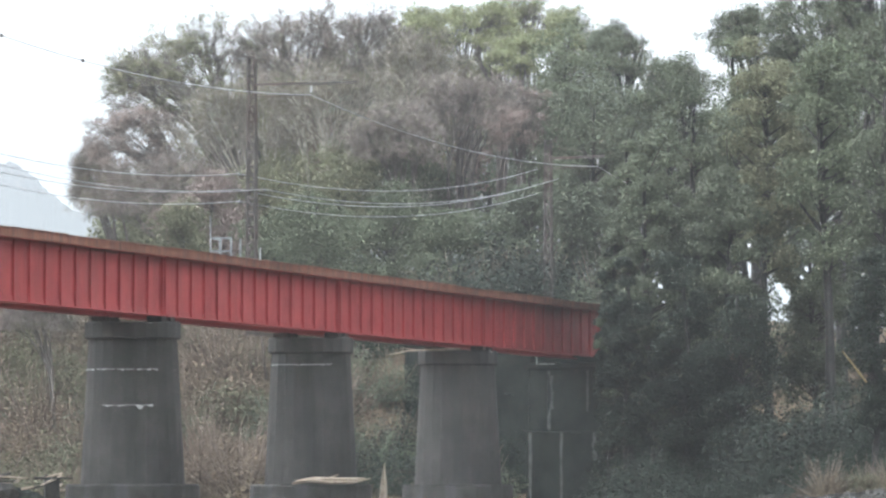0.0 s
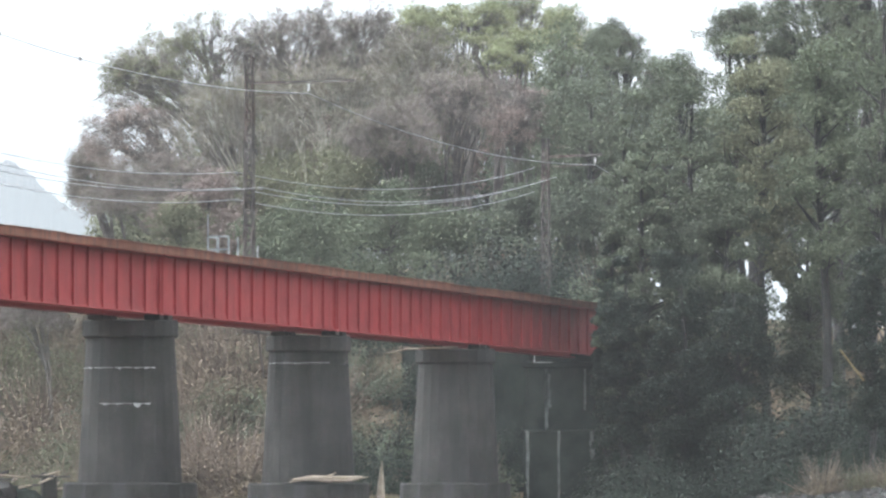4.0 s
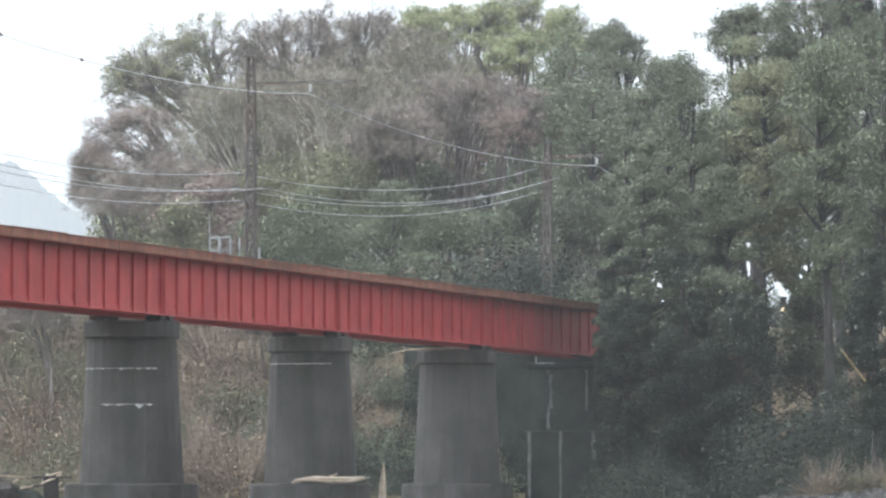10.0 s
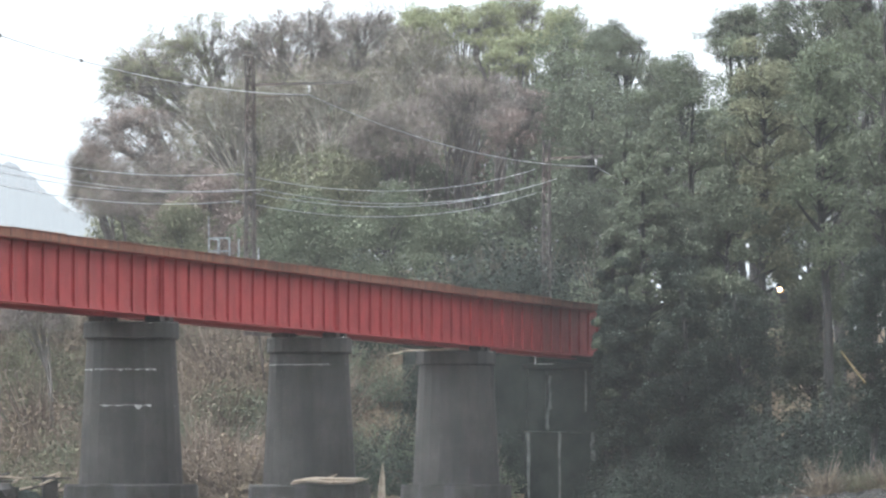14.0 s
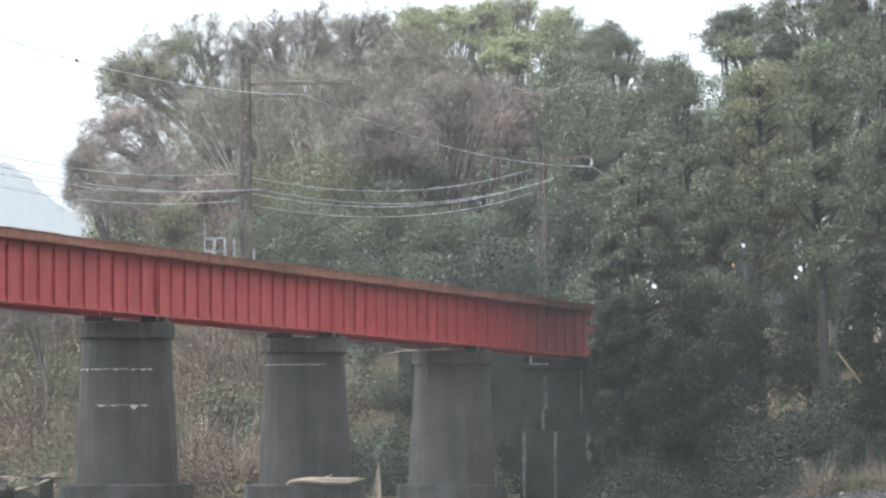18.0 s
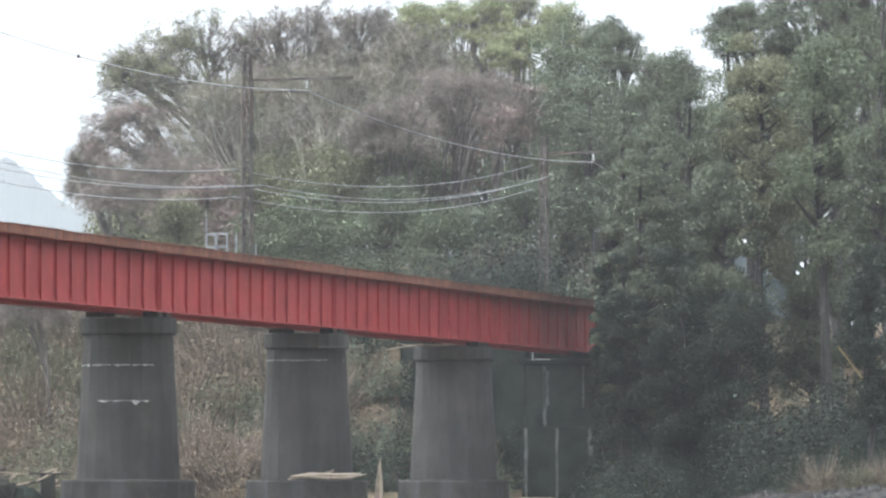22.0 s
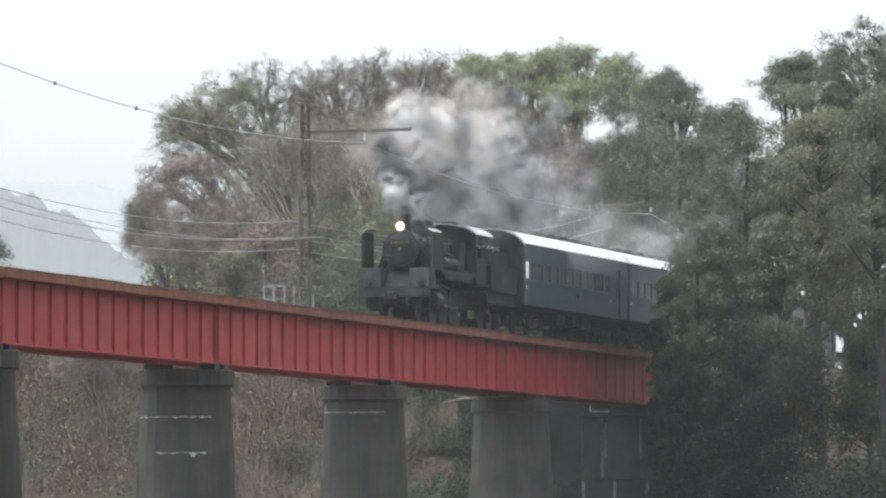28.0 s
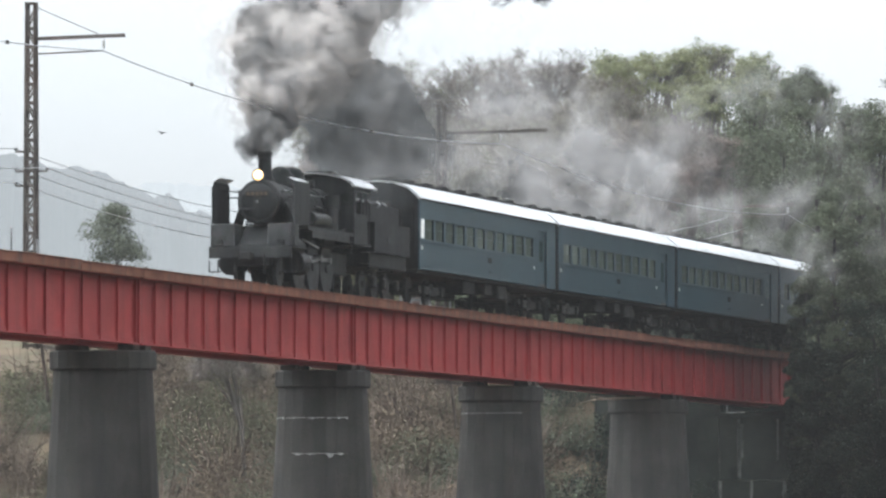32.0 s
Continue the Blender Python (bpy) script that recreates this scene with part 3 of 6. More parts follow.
def tubes(a, b, ra, rb, n=4):
    """Tapered bars between point arrays, as one set of vertices and quads."""
    d = b - a
    d /= np.maximum(np.linalg.norm(d, axis=1, keepdims=True), 1e-6)
    ref = np.where(np.abs(d[:, 2:3]) > 0.9, np.array([[1.0, 0, 0]]), np.array([[0, 0, 1.0]]))
    u = np.cross(d, ref)
    u /= np.maximum(np.linalg.norm(u, axis=1, keepdims=True), 1e-6)
    v = np.cross(d, u)
    ang = np.arange(n) * math.tau / n
    ring = u[:, None, :] * np.cos(ang)[None, :, None] + v[:, None, :] * np.sin(ang)[None, :, None]
    lo, hi = a[:, None, :] + ring * ra[:, None, None], b[:, None, :] + ring * rb[:, None, None]
    verts = np.concatenate([lo, hi], axis=1).reshape(-1, 3)
    k = np.arange(n)
    quad = np.stack([k, (k + 1) % n, (k + 1) % n + n, k + n], axis=1)
    faces = (np.arange(len(a))[:, None, None] * 2 * n + quad[None]).reshape(-1, 4)
    return verts, faces


def cards(rng, centres, size, up=0.5, thin=0.75, out=None):
    """Small pointed leaves at the points, turned at random."""
    n = len(centres)
    nor = rng.normal(size=(n, 3))
    if out is None:
        nor[:, 2] = np.abs(nor[:, 2]) + up
    else:                                                # spread over the skin of their tuft
        nor = nor * 0.42 + out + np.array([[0, 0, 0.25]])
    nor /= np.linalg.norm(nor, axis=1, keepdims=True)
    u = np.cross(nor, rng.normal(size=(n, 3)))
    u /= np.maximum(np.linalg.norm(u, axis=1, keepdims=True), 1e-6)
    v = np.cross(nor, u)
    s = size * rng.uniform(0.6, 1.35, (n, 1))
    lean = nor * s * 0.1
    verts = np.stack([centres - u * s * 0.5, centres + u * s * 0.45 + v * s * thin * 0.25 + lean, centres + v * s * thin * 0.75], axis=1).reshape(-1, 3)
    return verts, np.arange(n * 3).reshape(-1, 3)


def leafy_shape(seed, h, rad, base, clumps, leaves, leaf, cone=0.0, squash=0.75, lobes=1.0, tuft=1.0):
    """Trunk, limbs and leaf points of a broadleaf or (cone > 0) cedar-like tree of height h, crown radius rad, first branches at base."""
    rng = np.random.default_rng(seed)
    ch = (h - base) / 2
    u = rng.normal(size=(clumps, 3))
    u /= np.linalg.norm(u, axis=1, keepdims=True)
    fr = rng.uniform(0.35, 1.0, clumps) ** 0.6
    bump = np.array([0.86 + 0.28 * lobes * noise.noise(Vector(tuple(q * 1.7)) + Vector((seed * 3.1, 0, 0))) for q in u])
    c = u * (fr * bump)[:, None]
    zc = (c[:, 2] + 1) / 2
    wide = (1 - cone) + cone * 1.25 * np.clip(1 - zc, 0.05, 1)
    size = (0.42 + 0.2 * rng.random(clumps)) * rad * (0.6 + 0.4 * wide) * (24 / clumps) ** 0.33 * tuft
    pts = np.stack([c[:, 0] * rad * wide * 0.86, c[:, 1] * rad * wide * 0.86, base + ch + c[:, 2] * ch * 1.1], axis=1)
    lean = rng.normal(size=2) * 0.02 * h
    # limbs
    t = np.clip((pts[:, 2] - np.hypot(pts[:, 0], pts[:, 1]) * rng.uniform(0.5, 1.1, clumps)) / h, 0.7 * base / h, 0.9)
    root = np.stack([lean[0] * t, lean[1] * t, t * h], axis=1)
    mid = root * 0.45 + pts * 0.55
    mid[:, 2] -= 0.05 * rad * rng.random(clumps)
    rr = 0.007 * h * (1 - t) * rng.uniform(0.4, 0.9, clumps) + 0.02
    a, b = np.concatenate([root, mid]), np.concatenate([mid, pts])
    ra, rb = np.concatenate([rr, rr * 0.6]), np.concatenate([rr * 0.6, rr * 0.25])
    k = np.linspace(0, 0.92, 8)
    ax = np.stack([lean[0] * k + 0.1 * np.sin(k * 9 + seed), lean[1] * k + 0.1 * np.cos(k * 7 + seed), k * h], axis=1)
    tr = 0.011 * h * (1 - k) ** 0.8 + 0.03
    trunk = tubes(ax[:-1], ax[1:], tr[:-1], tr[1:], 8)
    limbs = tubes(a, b, ra, rb, 4)
    # leaves in flattened tufts, denser at their upper skin
    own = rng.integers(0, clumps, leaves)
    q = rng.normal(size=(leaves, 3))
    q /= np.linalg.norm(q, axis=1, keepdims=True)
    q[:, 2] = np.where(q[:, 2] < -0.55, -q[:, 2], q[:, 2])
    out = q.copy()
    q *= (rng.random((leaves, 1)) ** 0.4) * size[own][:, None] * np.array([[1, 1, squash]])
    return trunk, limbs, pts[own] + q, out, rng


def leafy_tree(name, label, seed, place, h, rad, base, leaf_mat, clumps=60, leaves=12000, leaf=0.2, cone=0.0, bark=None, gaps=(), lobes=1.0, squash=0.75):
    trunk, limbs, pts, out, rng = leafy_shape(seed, h, rad, base, clumps, leaves, leaf, cone, squash, lobes)
    tree = thing(name, label, "tree", pose(*place), group="trees of the riverside wood")
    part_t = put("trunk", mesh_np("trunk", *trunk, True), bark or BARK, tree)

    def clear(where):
        """True for the points outside every gap cut along a line from the camera eye."""
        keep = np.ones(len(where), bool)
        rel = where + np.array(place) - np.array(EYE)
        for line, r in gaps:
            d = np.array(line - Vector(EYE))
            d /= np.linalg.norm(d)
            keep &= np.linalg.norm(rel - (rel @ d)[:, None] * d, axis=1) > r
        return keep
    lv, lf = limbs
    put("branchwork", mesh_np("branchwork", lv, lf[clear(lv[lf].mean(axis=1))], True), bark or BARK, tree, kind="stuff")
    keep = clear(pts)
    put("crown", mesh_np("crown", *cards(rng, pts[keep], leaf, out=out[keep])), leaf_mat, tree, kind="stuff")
    return tree


def forked_tree(name, label, seed, base, centre, radii, bark, twig_mat, twigs=3, leaf_mat=None, leaves=0, leaf=0.1, counts=(8, 44, 260, 1300), open_at=0.0, tuft=0.2):
    """A spreading tree: limbs fork four times on their way into a lobed crown about its centre; twigs and tufts of leaves at the tips."""
    rng = np.random.default_rng(seed)
    base, centre, radii = np.array(base), np.array(centre) - np.array(base), np.array(radii)
    fork = np.array([centre[0] * 0.25, centre[1] * 0.25, max(centre[2] - radii[2] * 1.5, centre[2] * 0.3)])
    girth = 0.013 * np.linalg.norm(centre) + 0.04

    def targets(n, lo, hi):
        u = rng.normal(size=(n, 3))
        u /= np.linalg.norm(u, axis=1, keepdims=True)
        u[:, 2] = np.where(u[:, 2] < -0.5, -u[:, 2], u[:, 2])
        lobe = np.array([0.88 + 0.5 * noise.noise(Vector(tuple(q * 2.3)) + Vector((seed * 1.7, 0, 0))) for q in u])
        return centre + u * (rng.uniform(lo, hi, n) ** 0.7 * lobe)[:, None] * radii

    def along(curve, f):
        f = f[:, None]
        return (1 - f) ** 2 * curve[:, 0] + 2 * f * (1 - f) * curve[:, 1] + f ** 2 * curve[:, 2]

    curves = np.array([[(0, 0, -0.3), fork * np.array([0.3, 0.3, 0.6]), fork]])
    r0, r1 = np.array([girth]), np.array([girth * 0.62])
    k = np.linspace(0, 1, 9)
    ax = along(np.repeat(curves, 9, axis=0), k)
    tr = girth * (1 - 0.38 * k) * (1 + 0.35 * np.exp(-k * 9))
    trunk = tubes(ax[:-1], ax[1:], tr[:-1], tr[1:], 8)
    vs, fs, start = [], [], 0
    for n, (lo, hi), steps, sides in zip(counts, ((0.15, 0.6), (0.35, 0.85), (0.45, 0.98), (0.5, 1.08)), (6, 5, 4, 2), (6, 5, 4, 3)):
        T = targets(n, lo, hi)
        ends = curves[:, 2]
        own = np.argmin(np.linalg.norm(T[:, None] - ends[None], axis=2) + 0.0, axis=1)
        f = rng.uniform(0.45, 0.98, n)
        root = along(curves[own], f)
        g = f[:, None]
        way = (1 - g) * (curves[own, 1] - curves[own, 0]) + g * (curves[own, 2] - curves[own, 1])
        way /= np.maximum(np.linalg.norm(way, axis=1, keepdims=True), 1e-6)
        span = np.linalg.norm(T - root, axis=1, keepdims=True)
        bend = root + way * span * 0.33 + rng.normal(size=(n, 3)) * span * 0.09 + np.array([[0, 0, 0.1]]) * span
        R0 = np.minimum((r0[own] + (r1[own] - r0[own]) * f) * rng.uniform(0.5, 0.85, n), 0.019 * span[:, 0] + 0.006)
        curves, r0, r1 = np.stack([root, bend, T], axis=1), R0, np.maximum(R0 * 0.42, 0.005)
        for q in range(steps):
            a, b = along(curves, np.full(n, q / steps)), along(curves, np.full(n, (q + 1) / steps))
            ra, rb = r0 + (r1 - r0) * q / steps, r0 + (r1 - r0) * (q + 1) / steps
            v, fc = tubes(a, b, ra, rb, sides)
            vs.append(v)
            fs.append(fc + start)
            start += len(v)
    tree = thing(name, label, "tree", pose(*base), group="trees of the riverside wood")
    put("trunk", mesh_np("trunk", *trunk, True), bark, tree)
    put("branchwork", mesh_np("branchwork", np.concatenate(vs), np.concatenate(fs), True), bark, tree, kind="stuff")
    tips = curves[:, 2]
    out = curves[:, 2] - curves[:, 1]
    out /= np.maximum(np.linalg.norm(out, axis=1, keepdims=True), 1e-6)
    if twigs:
        m = len(tips) * twigs
        own = np.repeat(np.arange(len(tips)), twigs)
        p = along(curves[own], rng.uniform(0.35, 1.0, m))
        d = out[own] * 0.7 + rng.normal(size=(m, 3)) * 0.6 + np.array([[0, 0, 0.08]])
        d /= np.linalg.norm(d, axis=1, keepdims=True)
        side = np.cross(d, rng.normal(size=(m, 3)))
        side /= np.maximum(np.linalg.norm(side, axis=1, keepdims=True), 1e-6)
        ln = rng.uniform(0.25, 0.65, (m, 1))
        tv = np.stack([p - side * 0.011, p + side * 0.011, p + d * ln], axis=1).reshape(-1, 3)
        put("twigwork", mesh_np("twigwork", tv, np.arange(m * 3).reshape(-1, 3)), twig_mat, tree, "haze of fine twigs", kind="stuff")
    if leaves:
        keep = np.array([noise.noise(Vector(tuple(q * 0.9)) + Vector((0, seed, 0))) > open_at - 0.5 for q in tips])
        own = rng.choice(np.flatnonzero(keep), leaves)
        q = rng.normal(size=(leaves, 3))
        skin = (tips[own] - centre) / radii * 0.7 + q * 0.4
        q = tips[own] + q * np.array([[tuft, tuft, tuft * 0.6]])
        put("foliage", mesh_np("foliage", *cards(rng, q, leaf, out=skin)), leaf_mat, tree, kind="stuff")
    return tree


def ground_at(p, sink=0.25):
    return (p.x, p.y, terrain(p.x, p.y) - sink)


# leaves cut along the camera's sight lines: headlight glimpses, sky between the crowns
def sight_cut(x, y, r):
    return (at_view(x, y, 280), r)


SIGHT_CUTS = [sight_cut(*c) for c in ((1160, 486, 0.12), (1166, 508, 0.13), (1154, 498, 0.09), (1152, 518, 0.08), (1163, 524, 0.08),
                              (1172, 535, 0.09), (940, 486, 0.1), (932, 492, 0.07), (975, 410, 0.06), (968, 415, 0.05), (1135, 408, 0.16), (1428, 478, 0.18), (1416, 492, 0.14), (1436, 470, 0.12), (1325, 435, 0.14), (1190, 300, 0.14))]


for t in (12.0, 12.6, 13.0, 13.5, 14.4, 17.0, 17.4, 21.5):          # cuts from the camera eye to the approaching lamp, so that it shows
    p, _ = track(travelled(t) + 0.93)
    SIGHT_CUTS.append((p + Vector((0, 0, 3.37)), (0.34 if t > 16 else 0.2) if t < 20 else 0.14))


def plant_wood():
    # (bearing, top, depth, half width in m, first branch, kind, leaf material, seed)
    dense = dict(clumps=70, leaves=19000, leaf=0.135, squash=0.75, lobes=1.6)
    ever = "dark evergreen broadleaf tree on the wooded bank"
    # wide trees of the dome: (foot, crown centre x, y, depth, half width, half height, kind, seed)
    thin = "spreading evergreen with grey limbs, thin grey-green tufts and sky between"
    mauve = "leafless spreading tree with mauve-brown twigs and grey limbs"
    pale = "spreading tree with pale lichened limbs and grey-olive twigs"
    yellow = "tall evergreen tree with a yellow-green crown of rounded tufts"
    dark = "tall dark evergreen with open crown and sky between its tufts"
    looks = {
        "thin": dict(name="spreading_tree", label=thin, bark=GREY_BARK, twig_mat=TWIG, twigs=2, leaf_mat=LEAF_OLIVE, leaves=17000, leaf=0.09, counts=(10, 50, 220, 900), open_at=0.44, tuft=0.14),
        "rusty": dict(name="spreading_tree", label="spreading tree with withered brown leaf tufts on grey limbs", bark=GREY_BARK, twig_mat=TWIG, twigs=3, leaf_mat=LEAF_RUST, leaves=13000, leaf=0.085, counts=(10, 50, 220, 900), open_at=0.42, tuft=0.14),
        "mauve": dict(name="bare_tree", label=mauve, bark=GREY_BARK, twig_mat=TWIG, twigs=6, leaf_mat=LEAF_OLIVE, leaves=3500, leaf=0.08, open_at=0.4),
        "pale": dict(name="bare_tree", label=pale, bark=PALE_BARK, twig_mat=GREY_TWIG, twigs=6, leaf_mat=LEAF_OLIVE, leaves=4500, leaf=0.09, open_at=0.45),
        "yellow": dict(name="yellow_green_tree", label=yellow, bark=GREY_BARK, twig_mat=GREY_TWIG, twigs=1, leaf_mat=LEAF_LIGHT, leaves=12000, leaf=0.11, counts=(7, 30, 110, 380), open_at=0.46, tuft=0.17),
        "dark": dict(name="evergreen_tree", label=dark, bark=BARK, twig_mat=GREY_TWIG, twigs=1, leaf_mat=LEAF_DARK, leaves=22000, leaf=0.10, counts=(8, 40, 150, 520), open_at=0.45, tuft=0.17),
    }
    dome = (
        (390, 232, 262, 330, 104, 82, "rusty", 1), (430, 258, 168, 334, 122, 104, "thin", 2), (420, 365, 128, 338, 134, 98, "thin", 3),
        (500, 505, 118, 336, 134, 110, "mauve", 13), (600, 640, 108, 338, 124, 108, "mauve", 14), (400, 300, 345, 326, 150, 75, "mauve", 24),
        (470, 420, 235, 328, 140, 110, "pale", 22), (560, 590, 215, 326, 130, 120, "pale", 21), (740, 745, 150, 334, 110, 100, "pale", 15),
        (810, 830, 205, 324, 120, 90, "mauve", 18), (930, 925, 235, 322, 80, 75, "rusty", 19), (700, 690, 260, 322, 100, 80, "mauve", 25),
    )
    crest = (
        (220, 168, 332, 340, 58, 80, "mauve", 23), (330, 234, 362, 336, 110, 62, "mauve", 26), (760, 742, 62, 344, 62, 52, "yellow", 31),
        (830, 838, 60, 342, 84, 60, "yellow", 32), (920, 925, 48, 345, 84, 52, "yellow", 33), (1000, 1000, 66, 341, 66, 56, "yellow", 34),
        (880, 890, 115, 337, 90, 60, "yellow", 35), (1090, 1085, 108, 338, 68, 66, "dark", 42), (1335, 1330, 78, 298, 92, 80, "dark", 77),
        (1490, 1450, 62, 294, 125, 105, "dark", 78), (1545, 1545, 50, 288, 110, 110, "dark", 79), (1200, 1195, 165, 306, 60, 62, "dark", 89),
        (95, 62, 566, 298, 75, 42, "mauve", 27),
    )
    for foot, cx, cy, z, rw, rh, kind, seed in dome + crest:
        b = ground_at(at_view(foot, 863, z))
        s = z / 12580
        forked_tree(seed=seed, base=b, centre=at_view(cx, cy, z), radii=(rw * s, rw * s * 0.8, rh * s), **looks[kind])
    for x, top, z, rad, mat, seed in ((1010, 90, 330, 2.6, LEAF_MID, 41), (990, 200, 322, 2.4, LEAF_DARK, 43), (1060, 200, 318, 2.6, LEAF_DARK, 44), (940, 330, 314, 2.0, LEAF_DARK, 45),
                                      (1020, 350, 312, 2.3, LEAF_DARK, 46), (1150, 150, 325, 2.8, LEAF_DARK, 47), (700, 250, 326, 3.2, LEAF_DARK, 48), (600, 310, 322, 3.0, LEAF_OLIVE, 49), (450, 310, 326, 3.0, LEAF_OLIVE, 50), (370, 340, 322, 2.6, LEAF_RUST, 51)):
        p = at_view(x, top, z)
        g = ground_at(p)
        h = (p.z - g[2]) * 1.13
        leafy_tree("evergreen_tree", ever, seed, g, h, rad, h * 0.3, mat, **{**dense, "leaves": 24000})
    # the wood goes on behind
    for j, (x, top) in enumerate(((250, 380), (320, 330), (390, 270), (450, 190), (520, 130), (600, 95), (690, 110), (780, 135), (870, 130), (960, 130), (1050, 130), (1140, 165), (1230, 170), (1320, 140), (1410, 90), (1500, 60), (1590, 50))):
        p = at_view(x, top, 356 + (j % 3) * 4)
        g = ground_at(p)
        h = (p.z - g[2]) * 1.13
        leafy_tree("background_tree", "grey-brown tree in the thick of the wood", 150 + j, g, h, 3.3, h * 0.12, (LEAF_OLIVE, LEAF_RUST, LEAF_MID)[j % 3] if x < 900 else LEAF_DARK, clumps=60, leaves=14000, leaf=0.22, squash=0.9, gaps=SIGHT_CUTS if x > 1000 else ())
    for x, top, z, rad, mat, seed in ((560, 375, 311, 2.6, LEAF_MID, 61), (690, 372, 309, 2.7, LEAF_MID, 62), (800, 392, 307, 2.4, LEAF_MID, 63), (880, 420, 306, 1.9, LEAF_DARK, 64), (480, 400, 312, 2.0, LEAF_MID, 65), (320, 385, 318, 2.0, LEAF_OLIVE, 66)):
        p = at_view(x, top, z)
        g = ground_at(p)
        h = (p.z - g[2]) * 1.13
        leafy_tree("low_evergreen", "dense grey-green evergreen behind the bridge deck", seed, g, h, rad, h * 0.1, mat, **{**dense, "leaves": 24000})
    # the dark wood on the near side of the bridge end
    # low trees with the near-black leaf have the hollow's shade painted in
    tall = (
        (1175, 240, 286, 1.9, 0.25, LEAF_DARK, 71), (1120, 270, 279, 1.25, 0.2, LEAF_DARK, 72), (1230, 230, 280, 2.0, 0.2, LEAF_DARK, 73), (1160, 330, 275, 1.7, 0.1, LEAF_DARK, 74),
        (1300, 170, 282, 2.0, 0.3, LEAF_MID, 75), (1360, 150, 276, 2.0, 0.45, LEAF_OLIVE, 76), (1470, 120, 272, 2.2, 0.4, LEAF_MID, 80), (1575, 60, 266, 2.2, 0.25, LEAF_DARK, 81),
        (1290, 330, 272, 1.9, 0.15, LEAF_DARK, 82), (1110, 500, 273, 1.2, 0.05, LEAF_SHADED, 83),
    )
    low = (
        (1210, 500, 270, 1.8, 0.05, LEAF_SHADED, 84), (1310, 540, 268, 1.7, 0.05, LEAF_SHADED, 85), (1550, 470, 258, 1.5, 0.1, LEAF_SHADED, 86), (1640, 20, 280, 2.6, 0.3, LEAF_DARK, 87),
        (1700, 100, 272, 2.4, 0.2, LEAF_DARK, 88), (1082, 545, 281, 0.8, 0.1, LEAF_SHADED, 91), (1092, 455, 279, 1.0, 0.1, LEAF_DARK, 93), (1072, 520, 280, 0.6, 0.1, LEAF_SHADED, 94),
        (1080, 478, 279, 0.75, 0.1, LEAF_SHADED, 95), (1450, 250, 300, 3.0, 0.1, LEAF_DARK, 90), (1440, 440, 284, 1.9, 0.05, LEAF_DARK, 92),
    )
    for x, top, z, rad, base, mat, seed in tall + low:
        p = at_view(x, top, z)
        g = ground_at(p)
        h = (p.z - g[2]) * 1.13
        leafy_tree("evergreen_tree", ever, seed, g, h, rad, max(h * base, 0.4), mat, gaps=SIGHT_CUTS, **{**dense, "leaves": 34000 if h > 10 else 22000})


plant_wood()


def shrub(name, label, seed, mat, rad, h, leaves, leaf, twigs):
    """One shrub: leaf points over a low dome, with stems showing."""
    rng = np.random.default_rng(seed)
    u = rng.normal(size=(leaves, 3))
    u /= np.linalg.norm(u, axis=1, keepdims=True)
    u[:, 2] = np.abs(u[:, 2])
    k = np.array([0.75 + 0.5 * noise.noise(Vector(tuple(q * 2.2)) + Vector((seed, 0, 0))) for q in u])
    pts = u * (rng.random((leaves, 1)) ** 0.35) * k[:, None] * np.array([[rad, rad, h]])
    ob = thing(name, label, "shrub", group="brush on the river bank")
    put("foliage", mesh_np("foliage", *cards(rng, pts, leaf, out=u)), mat, ob, kind="stuff")
    if twigs:
        v = rng.normal(size=(twigs, 3))
        v[:, 2] = np.abs(v[:, 2]) * 1.3 + 0.3
        v /= np.linalg.norm(v, axis=1, keepdims=True)
        b = v * np.array([[rad, rad, h]]) * rng.uniform(0.6, 0.9 if mat is LEAF_SHADED else 1.25, (twigs, 1))
        a = b * 0.05
        put("stemwork", mesh_np("stemwork", *tubes(a, b, np.full(twigs, 0.016), np.full(twigs, 0.006), 3)), BARK if mat is LEAF_SHADED else TWIG_BROWN, ob, kind="stuff")
    return ob


